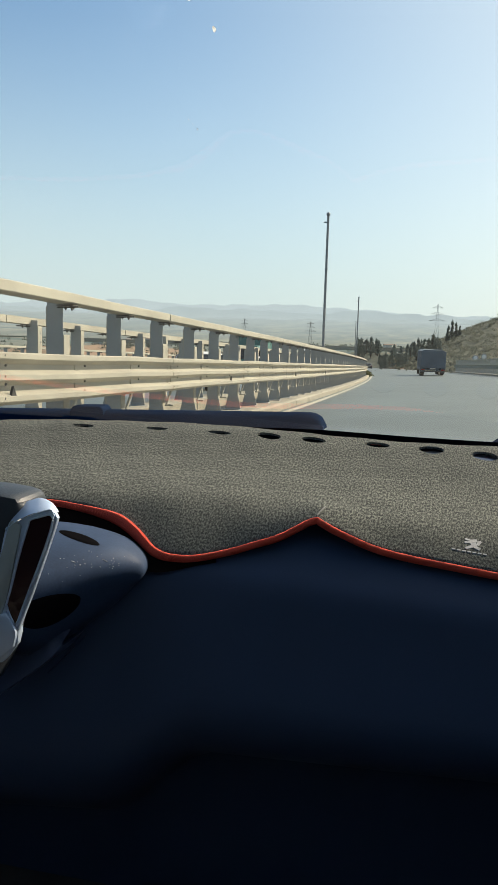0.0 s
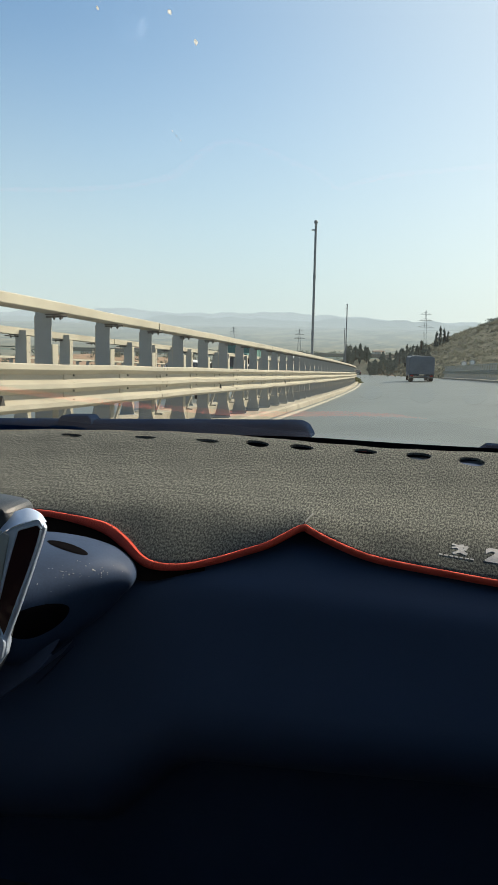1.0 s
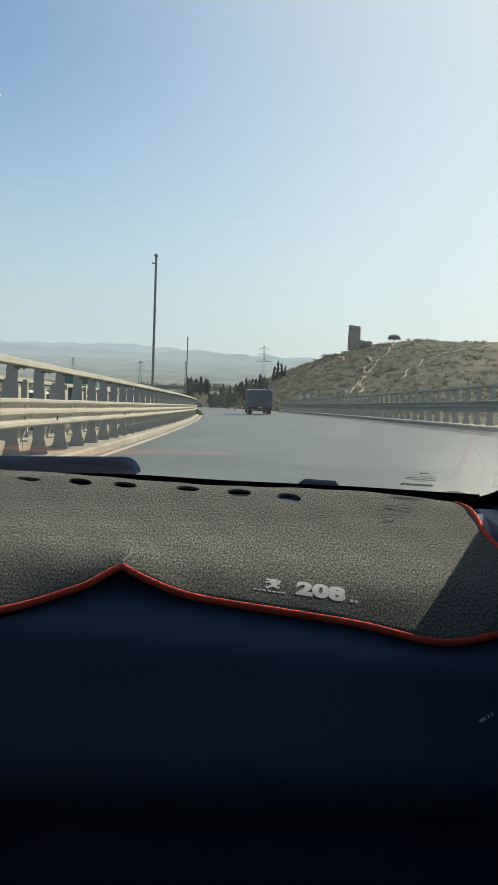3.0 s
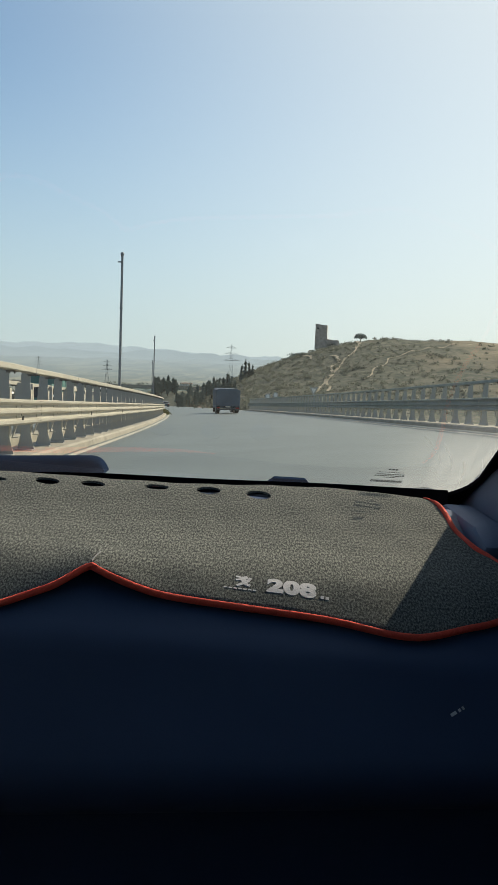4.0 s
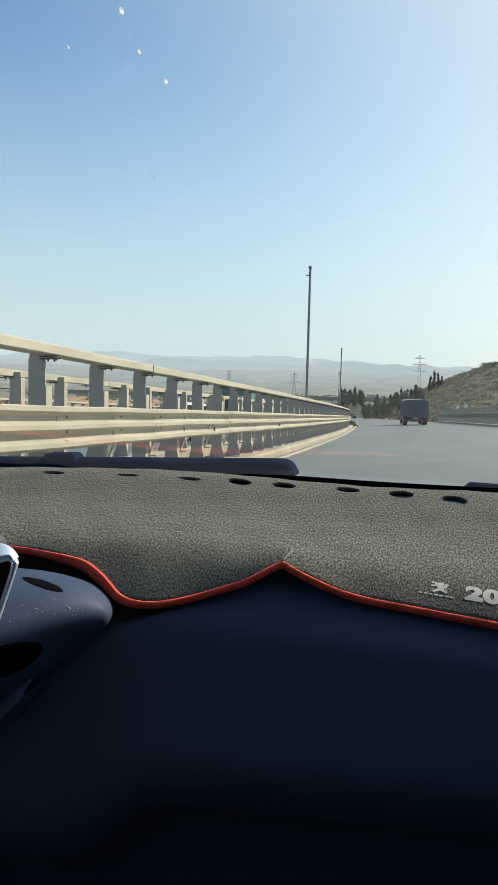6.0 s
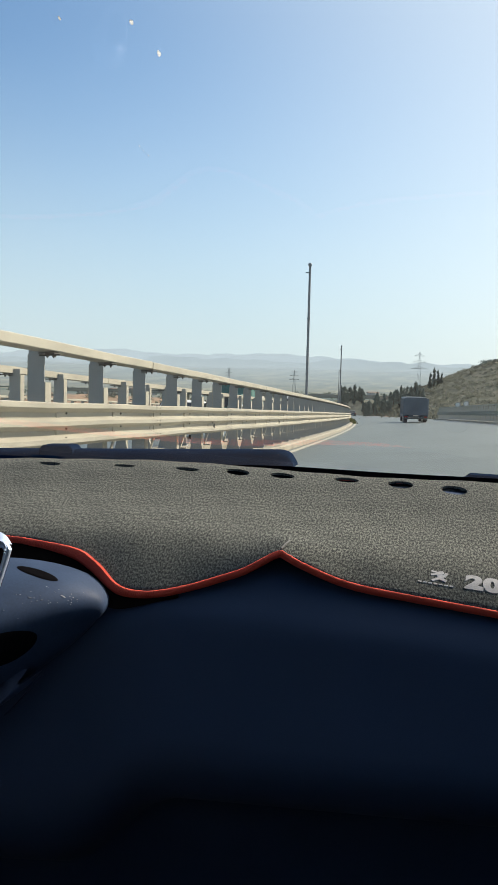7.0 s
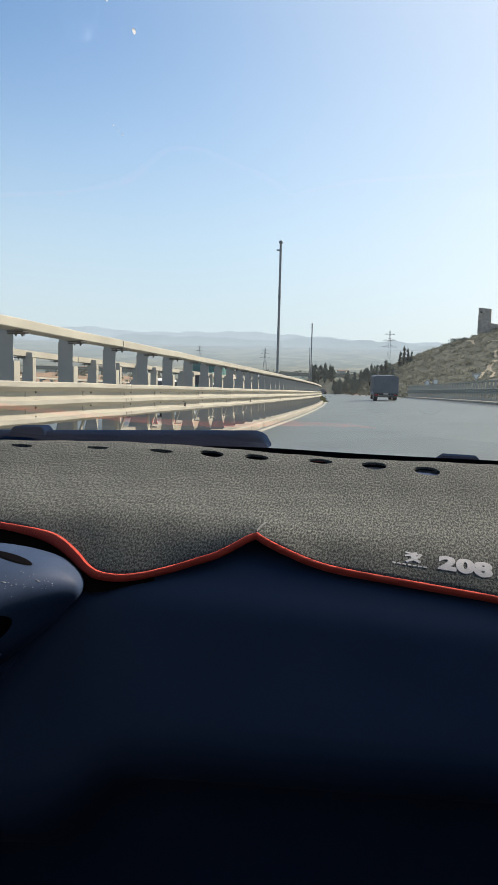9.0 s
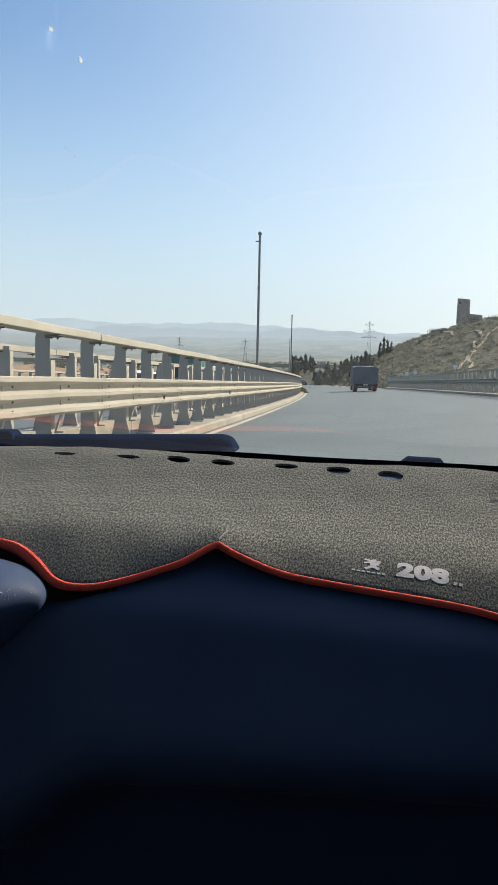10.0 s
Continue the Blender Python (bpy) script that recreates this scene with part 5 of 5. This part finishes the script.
k = len(rows3[0])
part("shade_lining", mesh_of("shade_lining", sum(rows3, []), [(j * k + i, j * k + i + 1, (j + 1) * k + i + 1, (j + 1) * k + i) for j in range(2) for i in range(k - 1)], SHADE_LINING, True), None, mat_root, "dark brown strip standing for the shade under the edge")

# pale end of the middle seam above the peak
cord("seam_thread", smooth_line([(x, y, float(mat_z(x, y)) + 0.0006) for x, y in ((-0.1150, 0.9195), (-0.1125, 0.928), (-0.1100, 0.936), (-0.1085, 0.943))], 24), lambda x, y: 0.0010, THREAD, mat_root)["label"] = "loose pale grey seam end"

# print on the cover
SLOPE = 36.0


def on_cover(x, y, lift=0.0022, spin=-4.0):
    return Matrix.Translation((x, y, float(mat_z(x, y)) + lift)) @ Matrix.Rotation(radians(SLOPE), 4, "X") @ Matrix.Rotation(radians(spin), 4, "Z")


def drape(ob):
    """Lay a flat print on the cover: every corner follows the cloth."""
    m = ob.matrix_basis
    me = ob.data
    for v in me.vertices:
        p = m @ Vector((v.co.x, v.co.y, 0))
        v.co = (p.x, p.y, float(mat_z(p.x, p.y)) + ripple(p.x, p.y) + (0.0007 if v.co.z > 0 else -0.0004))
    ob.matrix_basis = Matrix.Identity(4)
    me.update()


cu = bpy.data.curves.new("number", "FONT")
cu.body, cu.size, cu.align_x, cu.align_y, cu.offset, cu.extrude, cu.space_character = "208", 0.036, "CENTER", "CENTER", 0.0022, 0.0004, 1.06
tmp = new("number", cu)
dg = bpy.context.evaluated_depsgraph_get()
num_me = bpy.data.meshes.new_from_object(tmp.evaluated_get(dg))
bpy.data.objects.remove(tmp)
num_me.materials.clear()
num_me.materials.append(PRINT)
drape(part("printed_number", num_me, None, mat_root, "bold pale grey printed number", m=on_cover(0.124, 0.9262) @ Matrix.Diagonal((1.03, 0.80, 1, 1))))
bm = bmesh.new()
for a, b, w, h, r in ((0.001, 0.005, 0.008, 0.006, 20), (0.001, -0.001, 0.007, 0.010, 20), (-0.006, 0.006, 0.008, 0.003, -15), (-0.006, 0.001, 0.008, 0.003, 20), (0.005, -0.007, 0.009, 0.004, -25), (-0.004, -0.008, 0.009, 0.004, 35), (0.007, 0.002, 0.004, 0.009, -20)):
    box(bm, (a, b, 0), (w, h, 0.0012), Matrix.Rotation(radians(r), 4, "Z"), bevel=0.0005)
drape(part("printed_emblem", bm, PRINT, mat_root, "small pale emblem shape", m=on_cover(0.066, 0.9332) @ Matrix.Diagonal((0.95, 0.95, 1, 1))))
bm = bmesh.new()
for k in range(7):
    box(bm, (-0.0195 + k * 0.0065, 0, 0), (0.0044, 0.0026, 0.0012))
drape(part("printed_bar", bm, PRINT, mat_root, "row of small pale printed marks", m=on_cover(0.062, 0.9215) @ Matrix.Diagonal((0.9, 0.7, 1, 1))))
bm = bmesh.new()
for k in range(2):
    box(bm, (-0.003 + k * 0.0075, 0, 0), (0.005, 0.0055, 0.0012))
drape(part("printed_bar", bm, PRINT, mat_root, m=on_cover(0.163, 0.9185) @ Matrix.Diagonal((0.8, 0.7, 1, 1))))

# dashboard body
verts, faces = [], []
dx = np.linspace(-1.1, 0.47, 60)
FACE = [(0.877, -0.007), (0.870, -0.018), (0.865, -0.032), (0.858, -0.056), (0.847, -0.086), (0.836, -0.112), (0.826, -0.134), (0.821, -0.152), (0.822, -0.168), (0.829, -0.185), (0.844, -0.203), (0.866, -0.220), (0.895, -0.236), (0.93, -0.252), (0.95, -0.34), (0.95, -0.50), (0.95, -0.70)]
for x in dx:
    row = []
    for y in np.linspace(1.42, 0.885, 22):
        row.append((x, y, float(pad_z(x, y)) - 0.014 - 0.022 * float(ease(1.06, 1.14, y)) * (1 - 1.38 * float(ease(-0.06, 0.0, x)) * float(ease(1.285, 1.262, y)))))
    z0 = row[-1][2]
    for y, dz in FACE:
        row.append((x, y, z0 + dz * (1 + 0.38 * float(ease(-0.22, -0.36, x))) + 0.09 * (x + 0.15) * min(1.0, -dz / 0.17)))
    verts += row
K = 22 + len(FACE)
for i in range(len(dx) - 1):
    for j in range(K - 1):
        faces.append((i * K + j, i * K + j + 1, (i + 1) * K + j + 1, (i + 1) * K + j))
part("dashboard", mesh_of("dashboard", verts, faces, DASH, True, 60), None, car, "navy-black moulded plastic dashboard")

# vent pod beside the screen
def pod_point(c):
    """A place on the vent pod: a dome whose outer end sinks into the dashboard's face."""
    q = c.length
    x, y, z = c.x / q, c.y / q, c.z / q
    w = 1.0 - (0.74 if x > 0 else 0.3) * (0.5 - 0.5 * z) ** 1.2
    front = 0.120 * (1 - 0.80 * max(0.0, x) ** 1.5)
    z -= 0.16 * max(0.0, z) * max(0.0, x - 0.55) / 0.45
    return Vector((-0.420 + 0.157 * w * x, 0.845 + (0.112 if y > 0 else front) * y, 0.842 + (0.062 if z > 0 else 0.085) * z + 0.002 * max(0.0, x) ** 2))


def pod_patch(c, e1, e2, lift):
    """A smooth patch that follows the pod's skin round the direction c."""
    c, e1, e2 = Vector(c).normalized(), Vector(e1), Vector(e2)
    verts, faces, k = [], [], 28
    for r in range(5):
        for i in range(k):
            t = 2 * math.pi * i / k
            d = c + (e1 * math.cos(t) + e2 * math.sin(t)) * max(r / 4, 0.02)
            p = pod_point(d)
            out = (p - Vector((-0.42, 0.845, 0.835))).normalized()
            verts.append(p + out * lift * (1.0 if r < 4 else 0.2))
    for r in range(4):
        for i in range(k):
            j = (i + 1) % k
            faces.append((r * k + i, r * k + j, (r + 1) * k + j, (r + 1) * k + i))
    faces.append(tuple(range(k)))
    return verts, faces


bm = bmesh.new()
bmesh.ops.create_uvsphere(bm, u_segments=64, v_segments=40, radius=1.0)
for v in bm.verts:
    v.co = pod_point(v.co)
pod = part("vent_pod", bm, POD, car, "rounded dusty blue-black vent housing", smooth=True)
# flush black patches painted for the dark inside slot and outlet
part("finger_slot", mesh_of("finger_slot", *pod_patch((0.31, -0.19, 0.93), (0.19, -0.09, -0.05), (0.03, 0.075, 0.03), 0.0011), BLACK, True), None, pod)
part("air_outlet", mesh_of("air_outlet", *pod_patch((0.42, -0.89, -0.10), (0.23, 0.11, 0.03), (-0.033, -0.02, 0.27), 0.0012), BLACK, True), None, pod)
for c, w, h in (((0.40, -0.62, 0.66), 0.016, 0.004), ((0.455, -0.63, 0.60), 0.005, 0.007), ((0.475, -0.60, 0.60), 0.006, 0.004), ((0.30, -0.80, 0.52), 0.004, 0.004), ((0.60, -0.48, 0.64), 0.022, 0.004)):
    part("scratch", mesh_of("scratch", *pod_patch(c, (w, 0, -w), (0, h, h), 0.0006), SPLAT), None, pod)
g = random.Random(31)
for k in range(34):
    c = (g.gauss(0.56, 0.16), g.gauss(-0.52, 0.16), g.gauss(0.62, 0.10))
    w = g.uniform(0.0018, 0.0042)
    part("dust_fleck", mesh_of("dust_fleck", *pod_patch(c, (w, 0, -w * g.uniform(0.2, 1)), (0, w * g.uniform(0.5, 1), w), 0.0005), SPLAT), None, pod)
# moulding below the vent: a tapered band that leans back, with a rolled lower lip
upper = [(-0.4993, 0.800, 0.7202), (-0.4561, 0.800, 0.7466), (-0.4323, 0.800, 0.7664), (-0.4143, 0.800, 0.7811), (-0.3936, 0.800, 0.7934), (-0.3790, 0.800, 0.7975), (-0.3725, 0.801, 0.7965)]
lower = [(-0.4808, 0.770, 0.6972), (-0.4390, 0.770, 0.7260), (-0.4151, 0.770, 0.7449), (-0.3951, 0.770, 0.7617), (-0.3800, 0.772, 0.7752), (-0.3710, 0.782, 0.7885)]
upper, lower = smooth_line(upper, 40), smooth_line(lower, 40)
rings = [[tuple(p + np.array((0, 0.030, -0.004))) for p in upper], [tuple(p + np.array((0, 0.004, 0.001))) for p in upper], [tuple(p + np.array((0, -0.001, -0.002))) for p in upper],
         [tuple(p + np.array((0, 0.001, 0.003))) for p in lower], [tuple(p + np.array((0, 0.0, 0.0005))) for p in lower], [tuple(p + np.array((0, 0.004, -0.002))) for p in lower], [tuple(p + np.array((0, 0.060, -0.004))) for p in lower]]
part("lower_moulding", mesh_of("lower_moulding", sum(rings, []), [(j * 40 + i, j * 40 + i + 1, (j + 1) * 40 + i + 1, (j + 1) * 40 + i) for j in range(6) for i in range(39)], MOULDING, True, 60), None, car)
cord("moulding_seam", smooth_line([(-0.41, 0.828, 0.731), (-0.396, 0.829, 0.746), (-0.372, 0.814, 0.773), (-0.357, 0.812, 0.790)], 30), lambda x, y: 0.0011, POD, car)

# screen unit with its bright surround
bm = bmesh.new()
prism(bm, [(-0.60, 0.972), (-0.41, 0.975), (-0.380, 0.9725), (-0.372, 0.964), (-0.378, 0.90), (-0.40, 0.80), (-0.42, 0.76), (-0.60, 0.76)], 0.685, 0.745, "y", 0.008)
unit = part("screen_unit", bm, UNIT, car, "black centre screen with a satin silver surround", smooth=True)
bm = bmesh.new()
outer = [(-0.3835, 0.9410), (-0.3725, 0.9508), (-0.3662, 0.9548), (-0.3576, 0.9593), (-0.3470, 0.9634), (-0.3375, 0.9662), (-0.3326, 0.9605), (-0.3325, 0.9532), (-0.3440, 0.9160), (-0.3560, 0.8800), (-0.3680, 0.8462),
         (-0.3697, 0.8357), (-0.3717, 0.8265), (-0.3885, 0.8061), (-0.4013, 0.8193), (-0.4000, 0.8500), (-0.3931, 0.9003), (-0.3859, 0.9400)]
outer = [tuple(p) for p in smooth_line(outer + outer[:1], 86)][:-1]
prism(bm, outer, 0.678, 0.684, "y", 0.0014)
part("surround", bm, SILVER, unit, "satin silver surround", smooth=True)
inlay = [(-0.3600, 0.9500), (-0.3578, 0.9545), (-0.3480, 0.9583), (-0.3391, 0.9613), (-0.3362, 0.9601), (-0.3351, 0.9557), (-0.3389, 0.9405), (-0.3470, 0.9155), (-0.3551, 0.8931), (-0.3635, 0.8695), (-0.3710, 0.8490), (-0.3750, 0.8525), (-0.3810, 0.8671), (-0.3770, 0.8850), (-0.3705, 0.9120), (-0.3650, 0.9330)]
inlay = [tuple(p) for p in smooth_line(inlay + inlay[:1], 76)]
bm = bmesh.new()
prism(bm, inlay[:-1], 0.6765, 0.690, "y")
part("inlay", bm, GLOSS_RED, unit, "dark glossy red-black inlay")
cord("inlay_rim", [(x, 0.6762, z) for x, z in inlay], lambda x, y: 0.0010, SILVER, unit)
# bevelled top of the surround, leaning back towards the glass
near = smooth_line([(-0.3815, 0.6752, 0.9440), (-0.3725, 0.6752, 0.9515), (-0.3662, 0.6752, 0.9555), (-0.3576, 0.6752, 0.9600), (-0.3470, 0.6752, 0.9640), (-0.3375, 0.6752, 0.9668), (-0.3330, 0.6752, 0.9612)], 30)
back = smooth_line([(-0.3905, 0.700, 0.9490), (-0.3870, 0.700, 0.9580), (-0.3805, 0.700, 0.9635), (-0.3700, 0.700, 0.9680), (-0.3590, 0.700, 0.9712), (-0.3470, 0.700, 0.9672), (-0.3400, 0.700, 0.9590)], 30)
strip = [tuple(p) for p in near] + [tuple(p * 0.35 + q * 0.65 + np.array((0, 0, 0.0012))) for p, q in zip(near, back)] + [tuple(p) for p in back]
part("top_bevel", mesh_of("top_bevel", strip, [(k * 30 + q, k * 30 + q + 1, k * 30 + q + 31, k * 30 + q + 30) for k in range(2) for q in range(29)], SILVER, True, 60), None, unit)
# pale side panel and the wider foot of the surround
bm = bmesh.new()
panel = [(-0.3795, 0.9500), (-0.3765, 0.9515), (-0.3690, 0.9490), (-0.3678, 0.9465), (-0.3745, 0.9100), (-0.3816, 0.8740), (-0.3874, 0.8560), (-0.3965, 0.8536), (-0.3902, 0.9096)]
prism(bm, panel, 0.6758, 0.690, "y", 0.0006)
part("side_panel", bm, PALE_GREY, unit, "pale grey side panel", smooth=True)
bm = bmesh.new()
prism(bm, [(-0.3814, 0.8610), (-0.3760, 0.8530), (-0.3704, 0.8427), (-0.3703, 0.8379), (-0.3727, 0.8260), (-0.3897, 0.8110), (-0.3978, 0.8059), (-0.3985, 0.8514)], 0.6735, 0.690, "y", 0.0012)
part("surround_foot", bm, SILVER, unit, smooth=True)

# windscreen, its black border and outer sills
PANE_Y, PANE_Z, LEAN = 1.40, 0.962, 0.46


def pane_z(y):
    return PANE_Z - LEAN * (y - PANE_Y)


def on_pane(x, y, lift=0.0):
    """A pose on the inner face of the windscreen, with its y axis up the pane."""
    a = math.atan2(LEAN, -1.0)
    return Matrix.Translation((x, y, pane_z(y) - lift)) @ Matrix.Rotation(a, 4, "X")


def pane_edge(y):
    """Half-width of the clear glass at a place, from the car's middle at x = -0.38; rounded at the lower corner."""
    t = ease(1.395, 1.25, y)
    return 0.70 + 0.125 * math.sqrt(max(0.0, 1 - (1 - min(1.0, max(0.0, (1.385 - y) / 0.12))) ** 2)) - 0.10 * max(0.0, (1.25 - y)) / 0.9


MID = -0.38
glass_v, glass_f = [], []
ysn = np.linspace(1.40, 0.36, 26)
for y in ysn:
    w = 0.86 - 0.10 * (1.40 - y)
    for k in range(13):
        x = MID + w * (k / 6 - 1)
        glass_v.append((x, y, pane_z(y)))
for i in range(25):
    for k in range(12):
        glass_f.append((i * 13 + k, i * 13 + k + 1, (i + 1) * 13 + k + 1, (i + 1) * 13 + k))
pane = part("windscreen", mesh_of("windscreen", glass_v, glass_f, CLEAR, True), None, car, "clear windscreen with dried specks")
pane.visible_shadow = False

ysb = np.linspace(1.42, 0.36, 70)
for s in (1, -1):
    bv, bf, k0 = [], [], 0
    for y in ysb:
        e, w = pane_edge(y), 0.93 - 0.10 * (1.40 - y)
        for lift in (0.004, 0.010):
            bv += [(MID + s * e, y, pane_z(y) - lift), (MID + s * w, y, pane_z(y) - lift)]
    for i in range(len(ysb) - 1):
        a = k0 + 4 * i
        bf += [(a, a + 1, a + 5, a + 4), (a + 2, a + 6, a + 7, a + 3), (a, a + 4, a + 6, a + 2), (a + 1, a + 3, a + 7, a + 5)]
    part("pane_border", mesh_of("pane_border", bv, bf, BLACK), None, car, "black border of the windscreen")
strip = [(1.335, 0.9868), (1.340, 0.9853), (1.341, 0.90), (1.325, 0.90), (1.331, 0.96)]
verts, faces, bx = [], [], np.linspace(MID - 0.95, MID + 0.80, 60)
for x in bx:
    verts += [(x, y, z - 0.085 * max(0.0, -0.15 - x) ** 1.4 + 0.004 * float(ease(-0.05, 0.25, x))) for y, z in strip]
for i in range(59):
    faces += [(5 * i + j, 5 * i + (j + 1) % 5, 5 * i + 5 + (j + 1) % 5, 5 * i + 5 + j) for j in range(5)]
part("lower_border", mesh_of("lower_border", verts, faces, BLACK), None, car, "black strip along the foot of the windscreen")


# wipers parked at the foot of the glass
def wiper(x0, x1, label, hub):
    verts, faces, n = [], [], 140
    prof = [(-0.030, -0.012), (-0.026, 0.006), (-0.012, 0.016), (0.008, 0.017), (0.024, 0.008), (0.030, -0.012)]
    for i in range(n):
        t = i / (n - 1)
        k = math.sqrt(max(0.0, 1 - max(0.0, 1 - (1 - t) / 0.035) ** 2))
        x = x0 + (x1 - x0) * t
        for dy, dz in prof:
            verts.append((x, 1.43 + dy - 0.02 * t, 0.937 + 0.055 * t + (dz + 0.012) * (0.25 + 0.75 * k) - 0.012))
    m = len(prof)
    for i in range(n - 1):
        for j in range(m):
            faces.append((i * m + j, i * m + (j + 1) % m, (i + 1) * m + (j + 1) % m, (i + 1) * m + j))
    faces += [tuple(range(m)), tuple(range((n - 1) * m, n * m))[::-1]]
    w = part("wiper", mesh_of("wiper", verts, faces, WIPER_BLACK, True, 50), None, car, label)
    if hub:
        b = bmesh.new()
        prism(b, [(hub - 0.035, 0.955), (hub + 0.036, 0.96), (hub + 0.033, 0.984), (hub + 0.026, 0.991), (hub - 0.028, 0.988), (hub - 0.034, 0.979)], 1.395, 1.44, "y", 0.004)
        part("wiper_hub", b, WIPER_BLACK, w)
    return w


wiper(-1.05, -0.171, "satin black wiper lying along the foot of the glass", -0.617)
bm = bmesh.new()
prism(bm, [(0.116, 0.978), (0.192, 0.978), (0.184, 0.9875), (0.128, 0.9875)], 1.40, 1.43, "y", 0.002)
part("wiper_arm", bm, WIPER_BLACK, car)
bm = bmesh.new()
prism(bm, [(0.30, 0.966), (0.43, 0.972), (0.42, 0.981), (0.405, 0.984), (0.36, 0.979)], 1.40, 1.425, "y", 0.002)
part("wiper_arm", bm, WIPER_BLACK, car)

# print on the glass: rows of small marks and a bar code strip
bm = bmesh.new()
g = random.Random(3)
for row, (y, w, h, n) in enumerate(((0.066, 0.016, 0.006, 3), (0.052, 0.040, 0.0022, 11), (0.042, 0.046, 0.0034, 11), (0.034, 0.050, 0.0034, 12), (0.027, 0.020, 0.003, 4), (0.006, 0.052, 0.011, 22))):
    for k in range(n):
        box(bm, (-w / 2 + w * (k + 0.5) / n + g.uniform(-0.0006, 0.0006), y, 0), (w / n * g.uniform(0.4, 0.75), h, 0.0004))
part("glass_mark", bm, INK, car, "small rows of black print on the glass", m=on_pane(0.305, 1.306, 0.0035))

# fine arcs that the wiper has scratched into the glass
g = random.Random(8)
for k in range(9):
    r0, a0 = 0.52 + 0.018 * k + g.uniform(-0.006, 0.006), g.uniform(0.05, 0.35)
    arc = []
    for i in range(24):
        a = a0 + 0.22 * i / 23
        x, y = -0.12 + r0 * math.cos(a), 1.36 - 0.9 * r0 * math.sin(a)
        arc.append((x, y, pane_z(y) - 0.0025))
    cord("wiper_scratch", arc, lambda x, y: 0.00022, SPLAT, pane)

# dried splashes on the glass
EYE = Vector((-0.001, -0.021, 1.143))
for a, b, c, s in ((-0.2590, 0.9090, 0.3300, 0.0042), (-0.2845, 0.8915, 0.3560, 0.0040), (-0.3000, 0.8770, 0.3940, 0.0046), (-0.2889, 0.9269, 0.2394, 0.0012), (-0.2799, 0.9320, 0.2302, 0.0014), (-0.357, 0.865, 0.352, 0.0026), (-0.2845, 0.9290, 0.2345, 0.0009), (-0.230, 0.968, 0.06, 0.001)):
    w = Vector((a, b, c)).normalized()
    k = (PANE_Z - LEAN * (EYE.y - PANE_Y) - EYE.z) / (w.z + LEAN * w.y)
    p = EYE + w * k
    g = random.Random(int(s * 1e5) + int(a * 1e4))
    bm = bmesh.new()
    ring = [(0.32 * s * (0.8 + 0.4 * g.random()) * math.cos(i * 0.7), 0.6 * s * (0.7 + 0.6 * g.random()) * math.sin(i * 0.7)) for i in range(9)]
    prism(bm, ring, -0.0003, 0.0003, "z")
    part("splash", bm, SPLAT, car, m=on_pane(p.x, p.y, 0.003))

# pillars; unseen doors, windows, roof, floor, rear added to close and light the cabin
for s, nm in ((1, "right"), (-1, "left")):
    bm = bmesh.new()
    x0, x1 = MID + s * 0.835, MID + s * 0.905
    prism(bm, [(1.46, 0.90), (1.20, 0.90), (1.02, 1.03), (0.30, 1.37), (0.30, 1.45), (0.36, 1.45), (1.46, 0.955)], min(x0, x1), max(x0, x1), "x", 0.012)
    part("front_pillar", bm, TRIM, car, "grey front pillar trim", smooth=True)
    # unseen door, its front quarter solid to keep sun off the dashboard
    bm = bmesh.new()
    x0, x1 = MID + s * 0.865, MID + s * 0.905
    prism(bm, [(1.30, 0.30), (1.30, 0.93), (1.02, 1.04), (0.62, 1.22), (0.50, 1.22), (0.45, 0.95), (-1.6, 0.95), (-1.6, 0.30)], min(x0, x1), max(x0, x1), "x", 0.01)
    part("door_panel", bm, DASH, car, "dark door panel")
    bm = bmesh.new()
    x0, x1 = MID + s * 0.868, MID + s * 0.873
    prism(bm, [(0.44, 0.955), (0.44, 1.28), (0.28, 1.36), (0.20, 1.452), (-1.59, 1.452), (-1.59, 0.955)], min(x0, x1), max(x0, x1), "x")
    part("door_window", bm, SIDE_GLASS, car, "tinted side window")
bm = bmesh.new()
prism(bm, [(1.50, 0.86), (1.12, 0.88), (1.08, 0.945), (1.14, 0.965), (1.30, 0.972), (1.50, 0.94)], MID + 0.785, MID + 0.84, "x", 0.012)
part("corner_trim", bm, TRIM, car, "grey trim at the corner of the dashboard", smooth=True)
bm = bmesh.new()
box(bm, (MID, -0.62, 1.47), (1.62, 1.96, 0.03), bevel=0.01)
part("roof", bm, ROOF_LINING, car)
bm = bmesh.new()
box(bm, (MID, -1.62, 0.655), (1.80, 0.05, 1.01), bevel=0.01)
part("rear_wall", bm, CARPET, car, "grey lining of the rear")
# unseen rear window, added to light the dashboard's face from behind
bm = bmesh.new()
box(bm, (MID, -1.615, 1.31), (1.64, 0.006, 0.29))
part("rear_window", bm, SIDE_GLASS, car, "tinted rear window").visible_shadow = False
bm = bmesh.new()
box(bm, (MID, -0.1, 0.36), (1.80, 3.0, 0.04), bevel=0.01)
part("floor_pan", bm, CARPET, car, "grey carpeted floor")
bm = bmesh.new()
box(bm, (MID, 1.36, 0.62), (1.80, 0.05, 0.56), bevel=0.01)
part("bulkhead", bm, BLACK, car)
bm = bmesh.new()
for k, (dxk, w) in enumerate(((0.0, 0.015), (0.016, 0.006), (0.0255, 0.005))):
    box(bm, (0.45 * dxk, 0, 0), (0.45 * w, 0.0032, 0.002))
part("switch_mark", bm, PRINT, car, "small pale marks on the dashboard end", m=pose(0.2895, 0.79, 0.8205, 55, -35, 0))
